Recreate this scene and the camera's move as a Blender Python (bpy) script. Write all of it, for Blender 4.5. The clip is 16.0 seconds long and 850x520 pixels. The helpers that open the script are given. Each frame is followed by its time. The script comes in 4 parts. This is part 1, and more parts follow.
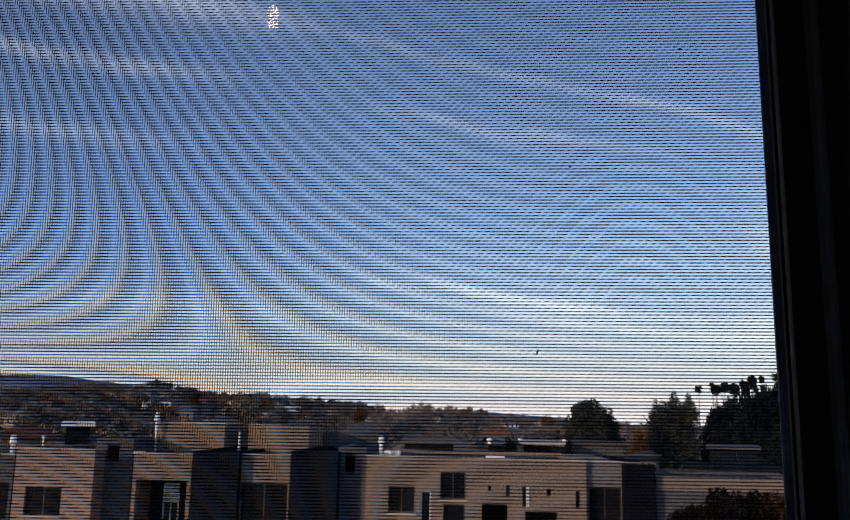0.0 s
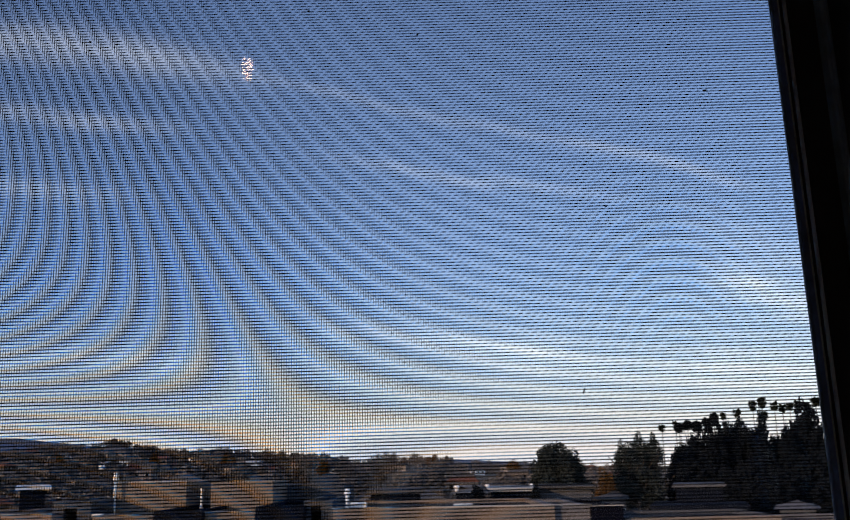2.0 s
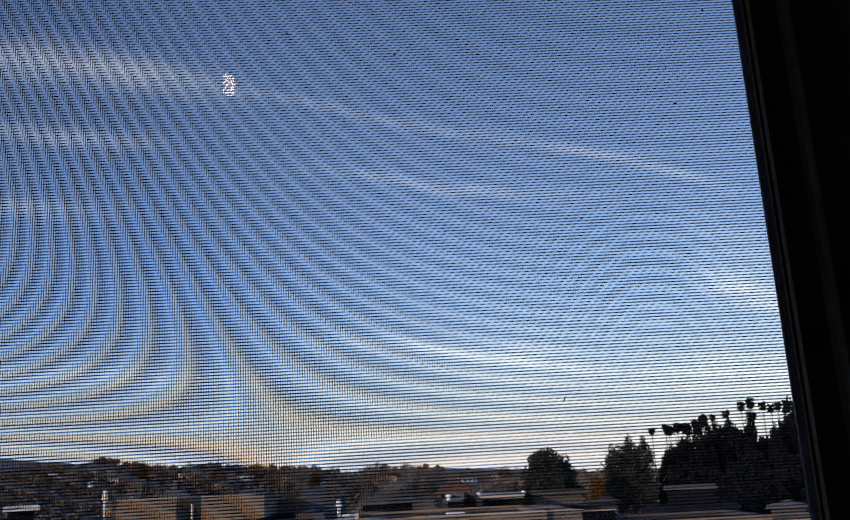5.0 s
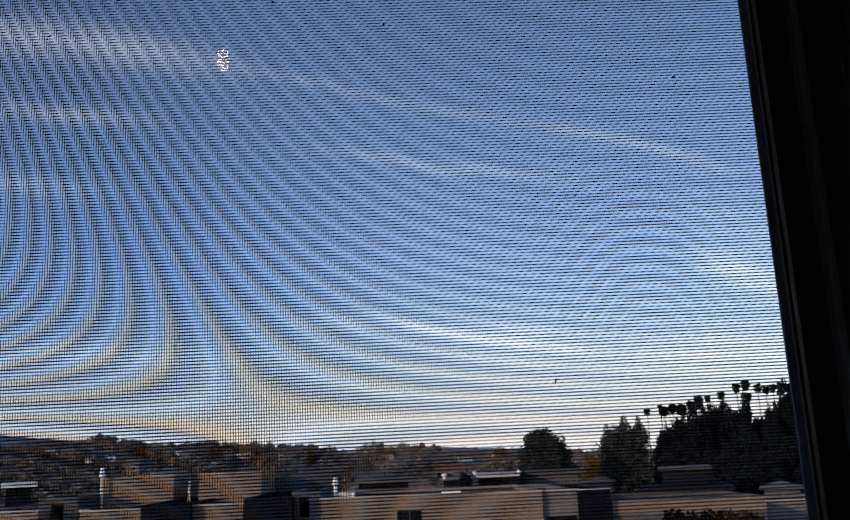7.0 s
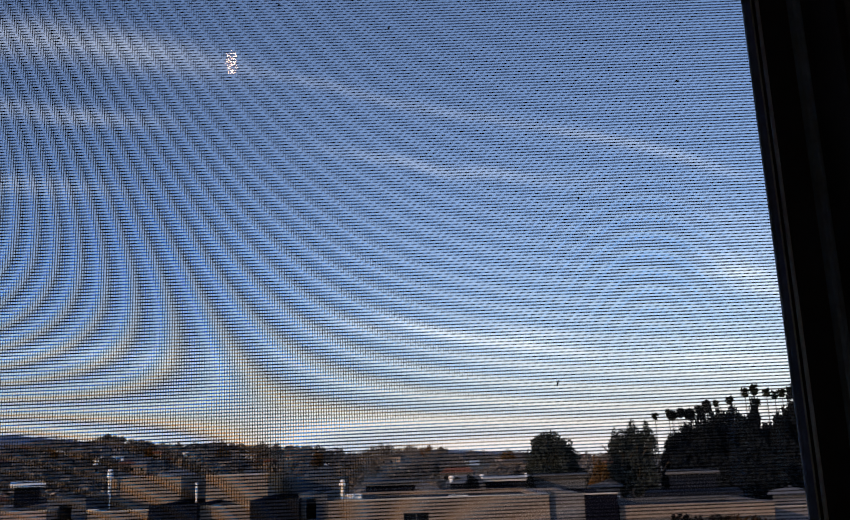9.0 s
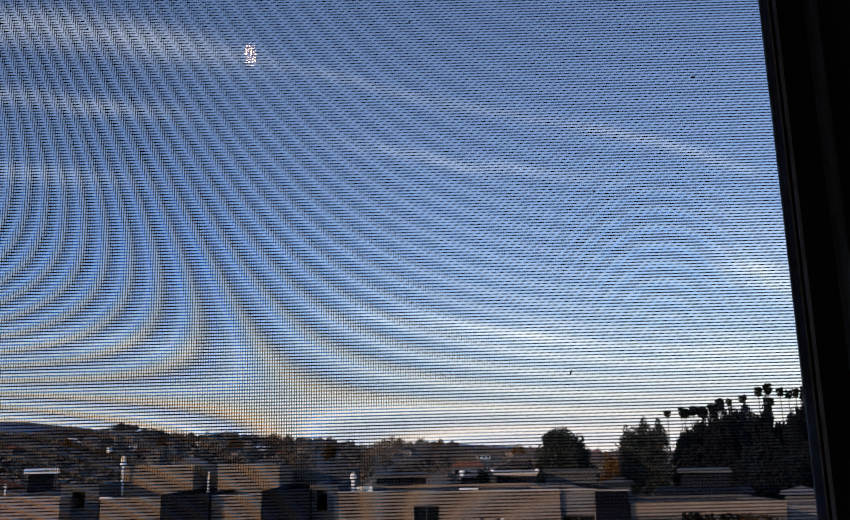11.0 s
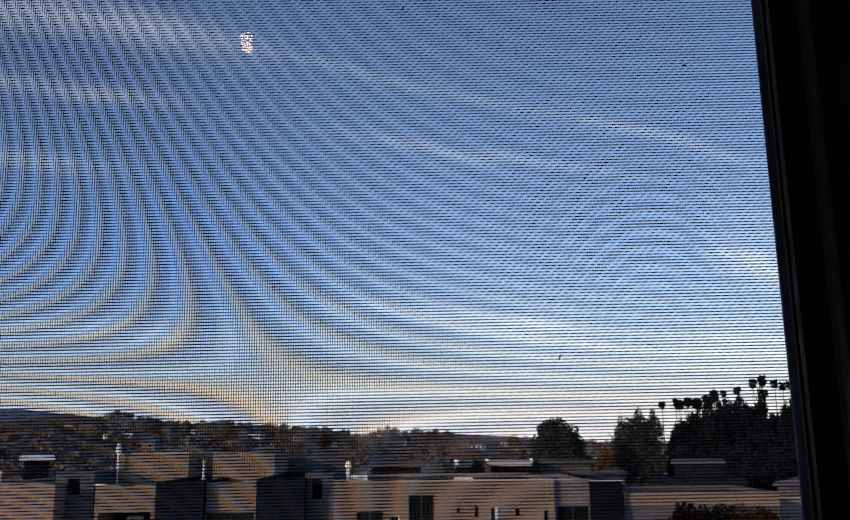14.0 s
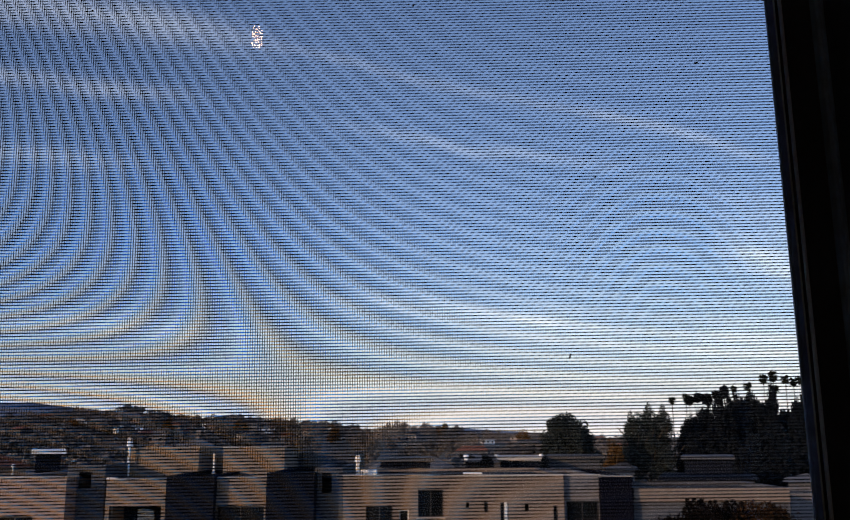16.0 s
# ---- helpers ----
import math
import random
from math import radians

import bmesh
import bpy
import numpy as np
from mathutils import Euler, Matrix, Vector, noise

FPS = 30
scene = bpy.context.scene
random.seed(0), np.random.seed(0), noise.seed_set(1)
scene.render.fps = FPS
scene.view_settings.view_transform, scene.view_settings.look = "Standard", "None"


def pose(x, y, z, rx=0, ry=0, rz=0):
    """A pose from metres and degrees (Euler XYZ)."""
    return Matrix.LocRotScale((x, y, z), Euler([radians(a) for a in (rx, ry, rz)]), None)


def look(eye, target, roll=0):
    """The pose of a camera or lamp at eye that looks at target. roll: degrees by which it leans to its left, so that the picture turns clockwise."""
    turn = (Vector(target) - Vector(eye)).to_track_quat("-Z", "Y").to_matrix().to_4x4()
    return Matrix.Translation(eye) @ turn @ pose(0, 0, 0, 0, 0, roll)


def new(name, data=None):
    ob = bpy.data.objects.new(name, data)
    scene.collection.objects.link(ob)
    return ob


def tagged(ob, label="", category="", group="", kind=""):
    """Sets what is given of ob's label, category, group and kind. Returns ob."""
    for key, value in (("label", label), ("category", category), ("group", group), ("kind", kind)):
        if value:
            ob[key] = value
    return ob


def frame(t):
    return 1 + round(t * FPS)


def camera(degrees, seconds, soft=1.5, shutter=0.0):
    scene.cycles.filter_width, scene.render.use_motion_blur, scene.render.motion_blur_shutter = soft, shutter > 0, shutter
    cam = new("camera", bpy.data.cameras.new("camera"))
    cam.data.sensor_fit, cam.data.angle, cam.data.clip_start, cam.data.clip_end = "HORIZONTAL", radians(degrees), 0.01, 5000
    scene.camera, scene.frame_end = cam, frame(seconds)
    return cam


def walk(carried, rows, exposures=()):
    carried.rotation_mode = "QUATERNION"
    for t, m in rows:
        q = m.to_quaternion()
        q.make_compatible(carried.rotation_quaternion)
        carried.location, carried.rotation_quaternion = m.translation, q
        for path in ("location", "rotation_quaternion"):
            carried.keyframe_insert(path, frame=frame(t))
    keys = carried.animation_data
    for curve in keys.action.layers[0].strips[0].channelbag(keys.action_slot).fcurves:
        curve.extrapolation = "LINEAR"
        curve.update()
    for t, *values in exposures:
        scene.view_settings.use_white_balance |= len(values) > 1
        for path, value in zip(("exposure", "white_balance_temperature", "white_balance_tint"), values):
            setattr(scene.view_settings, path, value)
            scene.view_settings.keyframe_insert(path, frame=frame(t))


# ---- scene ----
cam = camera(52.0, 16.0, soft=1.25)

# ---- camera and path ----
EYE = 12.0
PATH = [
    (0.0, 0.0324, 0.0047, 0.0031, 100.277, -1.310, 2.196),
    (0.2, 0.0293, 0.0194, 0.0030, 99.355, -0.635, 1.776),
    (0.3, 0.0277, 0.0268, 0.0029, 99.762, -0.707, 1.245),
    (0.5, 0.0245, 0.0415, 0.0027, 99.757, -0.725, -0.240),
    (1.0, 0.0045, 0.0137, 0.0046, 102.186, 1.725, 0.743),
    (1.5, -0.0080, 0.0096, 0.0008, 101.703, 1.233, -0.272),
    (2.0, -0.0105, 0.0021, 0.0005, 103.375, 0.872, -0.036),
    (2.5, -0.0083, 0.0011, 0.0036, 104.166, 1.423, -0.505),
    (3.0, -0.0089, -0.0021, 0.0027, 104.392, 1.784, 0.084),
    (3.5, -0.0059, 0.0030, 0.0067, 104.334, 2.352, 0.154),
    (4.0, -0.0095, -0.0090, 0.0005, 104.384, 2.612, -0.491),
    (6.5, -0.0042, -0.0045, 0.0024, 102.855, 2.118, -0.604),
    (7.0, -0.0027, 0.0053, 0.0029, 102.621, 2.059, -0.833),
    (7.5, 0.0027, 0.0145, 0.0048, 102.286, 1.981, -0.971),
    (8.0, -0.0003, 0.0036, 0.0025, 102.907, 2.097, -0.798),
    (8.5, 0.0015, 0.0080, 0.0043, 102.731, 1.863, -0.503),
    (9.0, -0.0003, 0.0027, 0.0019, 102.806, 1.659, -0.377),
    (11.5, -0.0023, -0.0071, -0.0022, 102.376, 0.596, 0.372),
    (12.0, -0.0004, -0.0083, -0.0005, 102.749, 0.589, 0.108),
    (12.5, 0.0027, -0.0017, 0.0019, 102.514, 0.604, -0.336),
    (13.0, 0.0002, -0.0009, -0.0087, 102.401, 0.379, 0.131),
    (13.5, -0.0006, -0.0138, -0.0042, 102.055, 0.236, 0.088),
    (14.0, 0.0005, -0.0093, -0.0057, 101.756, 0.339, 0.019),
    (14.5, 0.0015, -0.0064, -0.0053, 101.659, 0.293, 0.414),
    (15.0, -0.0057, -0.0205, -0.0074, 102.017, 0.462, 0.771),
    (15.5, -0.0028, -0.0164, -0.0081, 102.183, 0.448, 0.455),
    (16.0, 0.0002, -0.0093, -0.0037, 101.425, 0.156, 0.624),
]
walk(cam, [(t, pose(x, y, EYE + z, rx, ry, rz)) for t, x, y, z, rx, ry, rz in PATH])
scene.view_settings.exposure = 0.37

# the window and room are tilted to fit the camera's view of them
TILT = Matrix.Translation((0, 0, EYE)) @ pose(0, 0, 0, 0.5) @ pose(0, 0, 0, 0, -0.8)

# ---- sky, clouds, sun ----
SUN_AZ, SUN_EL = 228.0, 13.0
world = bpy.data.worlds.new("sky")
scene.world = world
world.use_nodes = True
wt = world.node_tree
wt.nodes.clear()


def wmath(op, a, b=None, clamp=False):
    n = wt.nodes.new("ShaderNodeMath")
    n.operation, n.use_clamp = op, clamp
    for i, v in enumerate((a, b)):
        if v is None:
            continue
        if isinstance(v, (int, float)):
            n.inputs[i].default_value = v
        else:
            wt.links.new(v, n.inputs[i])
    return n.outputs[0]


def wmix(fac, a, b, blend="MIX"):
    n = wt.nodes.new("ShaderNodeMix")
    n.data_type, n.blend_type = "RGBA", blend
    for i, v in ((0, fac), (6, a), (7, b)):
        if isinstance(v, (int, float)):
            n.inputs[i].default_value = v
        elif isinstance(v, tuple):
            n.inputs[i].default_value = (*v, 1)
        else:
            wt.links.new(v, n.inputs[i])
    return n.outputs[2]


sky = wt.nodes.new("ShaderNodeTexSky")
sky.sky_type, sky.sun_disc = "NISHITA", False
sky.sun_elevation, sky.sun_rotation = radians(SUN_EL), radians(SUN_AZ)
sky.air_density, sky.dust_density, sky.ozone_density = 1.0, 0.5, 3.0
coords = wt.nodes.new("ShaderNodeTexCoord")
sep = wt.nodes.new("ShaderNodeSeparateXYZ")
wt.links.new(coords.outputs["Generated"], sep.inputs[0])
ahead = wmath("MAXIMUM", sep.outputs[1], 0.05)
SU, SW = wmath("DIVIDE", sep.outputs[0], ahead), wmath("DIVIDE", sep.outputs[2], ahead)
FRONT = wmath("MULTIPLY", wmath("SUBTRACT", sep.outputs[1], 0.3), 4.0, True)


def wnoise(su, sw, detail, rough):
    c = wt.nodes.new("ShaderNodeCombineXYZ")
    wt.links.new(wmath("MULTIPLY", SU, su), c.inputs[0])
    wt.links.new(wmath("MULTIPLY", wmath("ADD", SW, wmath("MULTIPLY", SU, 0.2)), sw), c.inputs[1])
    n = wt.nodes.new("ShaderNodeTexNoise")
    n.inputs["Scale"].default_value, n.inputs["Detail"].default_value, n.inputs["Roughness"].default_value = 1.0, detail, rough
    wt.links.new(c.outputs[0], n.inputs["Vector"])
    return n.outputs[0]


WISP = wnoise(9.0, 60.0, 7.0, 0.70)
PATCH = wnoise(5.0, 9.0, 3.0, 0.5)
WARP = wmath("MULTIPLY", wmath("SUBTRACT", wnoise(4.0, 4.0, 2.0, 0.5), 0.5), 0.05)


def streak(a, b, c, width, u0, u1, soft, strength):
    """A wisp of cloud along w = a + b u + c u^2, from u0 to u1."""
    line = wmath("ADD", a, wmath("MULTIPLY", SU, wmath("ADD", b, wmath("MULTIPLY", SU, c))))
    off = wmath("DIVIDE", wmath("SUBTRACT", wmath("ADD", SW, WARP), line), width)
    body = wmath("EXPONENT", wmath("MULTIPLY", wmath("MULTIPLY", off, off), -1.0))
    ends = wmath("MULTIPLY", wmath("DIVIDE", wmath("SUBTRACT", SU, u0), soft, True), wmath("DIVIDE", wmath("SUBTRACT", u1, SU), soft, True))
    grain = wmath("MULTIPLY", wmath("SUBTRACT", wmath("ADD", WISP, PATCH), 0.68), 2.9, True)
    return wmath("MULTIPLY", wmath("MULTIPLY", wmath("MULTIPLY", body, ends), grain), strength)


CLOUDS = [
    (0.428, -0.235, -0.05, 0.02464, -0.9, -0.16, 0.18, 0.22),
    (0.425, -0.235, -0.05, 0.00784, -0.28, 0.46, 0.16, 0.07),
    (0.423, -0.235, -0.05, 0.0080, 0.08, 0.44, 0.1, 0.10),
    (0.349, -0.17, 0, 0.0112, -0.9, -0.26, 0.14, 0.17),
    (0.349, -0.175, 0, 0.0080, -0.16, 0.28, 0.16, 0.13),
    (0.29, -0.09, 0, 0.01232, -0.9, -0.3, 0.12, 0.14),
    (0.142, -0.11, 0, 0.01008, -0.14, 0.24, 0.12, 0.36),
    (0.126, -0.08, 0, 0.02464, 0.02, 0.6, 0.16, 0.3825),
    (0.315, -0.31, 0, 0.020, 0.32, 0.75, 0.07, 0.55),
    (0.35, -0.26, 0, 0.030, 0.30, 0.6, 0.12, 0.14),
    (0.115, -0.03, 0, 0.01344, -0.6, -0.1, 0.2, 0.2125),
]
cover = 0.0
for c in CLOUDS:
    cover = wmath("ADD", streak(*c), cover)
cover = wmath("MULTIPLY", wmath("MINIMUM", cover, 1.0), FRONT)
SKY_STRENGTH = 0.12
clear = wmix(1.0, sky.outputs[0], (1.35, 1.15, 1.25), "MULTIPLY")
low_haze = wmath("MULTIPLY", wmath("EXPONENT", wmath("DIVIDE", wmath("MAXIMUM", sep.outputs[2], 0.0), -0.085)), 0.92)
clear = wmix(low_haze, clear, (6.15, 6.2, 7.3))
glow = wmath("MULTIPLY", wmath("EXPONENT", wmath("DIVIDE", wmath("MAXIMUM", sep.outputs[2], 0.0), -0.035)), 0.6)
clear = wmix(glow, clear, (7.5, 6.7, 6.2))
lit = wmix(cover, clear, (9.6, 9.8, 10.2))
back = wt.nodes.new("ShaderNodeBackground")
back.inputs["Strength"].default_value = SKY_STRENGTH
wt.links.new(lit, back.inputs["Color"])
wout = wt.nodes.new("ShaderNodeOutputWorld")
wt.links.new(back.outputs[0], wout.inputs[0])

sun = new("sun", bpy.data.lights.new("sun", "SUN"))
sun.data.energy, sun.data.angle, sun.data.color = 1.9, radians(0.6), (1.0, 0.66, 0.42)
sa, se = radians(SUN_AZ), radians(SUN_EL)
sun.matrix_world = look((0, 0, 60), Vector((0, 0, 60)) - Vector((math.sin(sa) * math.cos(se), math.cos(sa) * math.cos(se), math.sin(se))))


# ---- materials ----
def material(name, colour, rough=0.7, metal=0.0, spread=0.25, scale=8.0, fine=60.0, bump=0.15, other=None, per_object=0.0, spec=0.5):
    """A surface with stains at two scales, fine relief and a little change from piece to piece."""
    m = bpy.data.materials.new(name)
    m.use_nodes = True
    nt = m.node_tree
    bsdf = nt.nodes["Principled BSDF"]
    tc = nt.nodes.new("ShaderNodeTexCoord")
    big, small = nt.nodes.new("ShaderNodeTexNoise"), nt.nodes.new("ShaderNodeTexNoise")
    for n, s in ((big, scale), (small, fine)):
        n.inputs["Scale"].default_value, n.inputs["Detail"].default_value, n.inputs["Roughness"].default_value = s, 5.0, 0.6
        nt.links.new(tc.outputs["Object"], n.inputs["Vector"])
    add = nt.nodes.new("ShaderNodeMath")
    add.operation = "MULTIPLY_ADD"
    nt.links.new(small.outputs[0], add.inputs[0])
    add.inputs[1].default_value = 0.5
    nt.links.new(big.outputs[0], add.inputs[2])
    ramp = nt.nodes.new("ShaderNodeMapRange")
    ramp.inputs["From Min"].default_value, ramp.inputs["From Max"].default_value = 0.5, 1.0
    nt.links.new(add.outputs[0], ramp.inputs["Value"])
    mix = nt.nodes.new("ShaderNodeMix")
    mix.data_type = "RGBA"
    low = tuple(c * (1 - spread) for c in colour)
    high = other or tuple(min(c * (1 + spread), 0.95) for c in colour)
    mix.inputs[6].default_value, mix.inputs[7].default_value = (*low, 1), (*high, 1)
    nt.links.new(ramp.outputs[0], mix.inputs[0])
    last = mix.outputs[2]
    if per_object:
        info, hsv = nt.nodes.new("ShaderNodeObjectInfo"), nt.nodes.new("ShaderNodeHueSaturation")
        val = nt.nodes.new("ShaderNodeMapRange")
        val.inputs["To Min"].default_value, val.inputs["To Max"].default_value = 1 - per_object, 1 + per_object
        nt.links.new(info.outputs["Random"], val.inputs["Value"])
        nt.links.new(val.outputs[0], hsv.inputs["Value"])
        nt.links.new(last, hsv.inputs["Color"])
        last = hsv.outputs[0]
    nt.links.new(last, bsdf.inputs["Base Color"])
    bsdf.inputs["Roughness"].default_value, bsdf.inputs["Metallic"].default_value = rough, metal
    bsdf.inputs["Specular IOR Level"].default_value = spec
    if bump:
        b = nt.nodes.new("ShaderNodeBump")
        b.inputs["Strength"].default_value, b.inputs["Distance"].default_value = bump, 0.02
        nt.links.new(small.outputs[0], b.inputs["Height"])
        nt.links.new(b.outputs[0], bsdf.inputs["Normal"])
    return m


def leaf_material(name, colour, spread=0.35):
    m = bpy.data.materials.new(name)
    m.use_nodes = True
    nt = m.node_tree
    bsdf = nt.nodes["Principled BSDF"]
    geo = nt.nodes.new("ShaderNodeNewGeometry")
    mix = nt.nodes.new("ShaderNodeMix")
    mix.data_type = "RGBA"
    mix.inputs[6].default_value = (*[c * (1 - spread) for c in colour], 1)
    mix.inputs[7].default_value = (*[c * (1 + spread) for c in colour], 1)
    nt.links.new(geo.outputs["Random Per Island"], mix.inputs[0])
    nt.links.new(mix.outputs[2], bsdf.inputs["Base Color"])
    bsdf.inputs["Roughness"].default_value = 0.9
    bsdf.inputs["Specular IOR Level"].default_value = 0.08
    return m


def glow_material(name, colour, strength):
    m = bpy.data.materials.new(name)
    m.use_nodes = True
    bsdf = m.node_tree.nodes["Principled BSDF"]
    bsdf.inputs["Base Color"].default_value = (0.8, 0.8, 0.8, 1)
    bsdf.inputs["Emission Color"].default_value = (*colour, 1)
    bsdf.inputs["Emission Strength"].default_value = strength
    return m


def pane_material(name, tint=(0.97, 0.98, 0.98)):
    """Clear sheet glass: straight through, with a mirror image by Fresnel."""
    m = bpy.data.materials.new(name)
    m.use_nodes = True
    nt = m.node_tree
    nt.nodes.clear()
    out, mix = nt.nodes.new("ShaderNodeOutputMaterial"), nt.nodes.new("ShaderNodeMixShader")
    tr, gl, fr = nt.nodes.new("ShaderNodeBsdfTransparent"), nt.nodes.new("ShaderNodeBsdfGlossy"), nt.nodes.new("ShaderNodeFresnel")
    tr.inputs[0].default_value = (*tint, 1)
    gl.inputs["Roughness"].default_value = 0.0
    fr.inputs["IOR"].default_value = 1.5
    nt.links.new(fr.outputs[0], mix.inputs[0])
    nt.links.new(tr.outputs[0], mix.inputs[1])
    nt.links.new(gl.outputs[0], mix.inputs[2])
    nt.links.new(mix.outputs[0], out.inputs[0])
    return m


STUCCO = material("cream_stucco", (0.210, 0.170, 0.140), 0.9, spread=0.16, scale=0.6, fine=14.0, bump=0.3, spec=0.1)
STUCCO_PINK = material("pinkish_stucco", (0.28, 0.215, 0.185), 0.9, spread=0.16, scale=0.7, fine=14.0, bump=0.3, spec=0.1)
STUCCO_TAN = material("tan_stucco", (0.25, 0.195, 0.148), 0.9, spread=0.2, scale=0.5, fine=12.0, bump=0.3, spec=0.1)
# cooler, darker copy of the cream stucco, so the bay looks shaded
STUCCO_COOL = material("cool_and_shaded_stucco", (0.155, 0.150, 0.155), 0.9, spread=0.18, scale=0.5, fine=12.0, bump=0.3, spec=0.1)
# grey walls; the grey also stands in for shade on some wings
STUCCO_GREY = material("grey_and_shaded_stucco", (0.086, 0.090, 0.099), 0.9, spread=0.2, scale=0.5, fine=12.0, bump=0.3, spec=0.1)
SLATE = material("slate_cladding_and_shade", (0.010, 0.013, 0.021), 0.85, spread=0.3, scale=1.2, fine=20.0, bump=0.2, spec=0.04)
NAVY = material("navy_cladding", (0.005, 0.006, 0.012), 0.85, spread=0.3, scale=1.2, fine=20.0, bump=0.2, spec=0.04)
ROOFING = material("dark_roofing_felt", (0.035, 0.035, 0.036), 0.95, spread=0.3, scale=0.7, fine=16.0, bump=0.3, spec=0.1)
CAPSTONE = material("pale_coping", (0.40, 0.37, 0.33), 0.8, spread=0.15, scale=2.0, fine=30.0)
WHITE_PAINT = material("white_paint", (0.86, 0.85, 0.82), 0.5, spread=0.08, scale=4.0, fine=40.0, bump=0.05)
GLASS_FAR = material("dark_window_glass", (0.008, 0.010, 0.012), 0.08, spread=0.2, scale=1.0, fine=5.0, bump=0.0, spec=0.6)
FRAME_DARK = material("dark_bronze_frame", (0.03, 0.027, 0.025), 0.5, spread=0.2, scale=6.0, fine=60.0, bump=0.05)
FRAME_WHITE = material("white_window_frame", (0.6, 0.6, 0.58), 0.5, spread=0.1, scale=6.0, fine=60.0, bump=0.05)
GALVANISED = material("galvanised_steel", (0.55, 0.55, 0.55), 0.45, 0.8, spread=0.15, scale=5.0, fine=50.0, bump=0.05)
RED_TILE = material("clay_tile_roof", (0.17, 0.075, 0.05), 0.85, spread=0.3, scale=1.0, fine=12.0, bump=0.4, per_object=0.3, spec=0.1)
SHINGLE = material("grey_shingle_roof", (0.115, 0.11, 0.106), 0.9, spread=0.35, scale=1.0, fine=12.0, bump=0.4, per_object=0.5, spec=0.1)
HOUSE_WALL = material("house_stucco", (0.185, 0.158, 0.142), 0.9, spread=0.2, scale=0.6, fine=10.0, bump=0.2, per_object=0.55, spec=0.1)
EARTH = material("dry_hillside", (0.145, 0.125, 0.10), 1.0, spread=0.5, scale=0.02, fine=0.4, bump=0.4, spec=0.1)
BARK = material("grey_bark", (0.10, 0.08, 0.06), 0.95, spread=0.35, scale=3.0, fine=30.0, bump=0.5, spec=0.1)
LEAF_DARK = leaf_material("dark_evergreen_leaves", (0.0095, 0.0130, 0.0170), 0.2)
LEAF_OLIVE = leaf_material("olive_leaves", (0.038, 0.046, 0.043), 0.2)
# near-black: the shade on the street trees is put into the leaf colour
LEAF_RUST_SHADED = leaf_material("shaded_rust_leaves", (0.005, 0.0033, 0.0026))
# lighter copy of the same leaves for crowns that look lit
LEAF_RUST_LIT = leaf_material("lit_rust_leaves", (0.030, 0.015, 0.006))
LEAF_ORANGE = leaf_material("orange_autumn_leaves", (0.12, 0.062, 0.02))
# pale grey leaves: haze over the hillside is mixed into their colour
LEAF_FAR = leaf_material("leaves_with_painted_haze", (0.160, 0.146, 0.138), 0.12)
PALM_LEAF = leaf_material("palm_fronds", (0.018, 0.022, 0.014))
# unseen room surfaces, made near-white to bounce daylight onto the window frame
ROOM_PAINT = material("light_bouncing_wall_paint", (0.92, 0.93, 0.95), 0.9, spread=0.08, scale=2.0, fine=40.0)
FLOOR_CARPET = material("light_bouncing_carpet", (0.78, 0.80, 0.84), 0.95, spread=0.3, scale=2.0, fine=90.0)


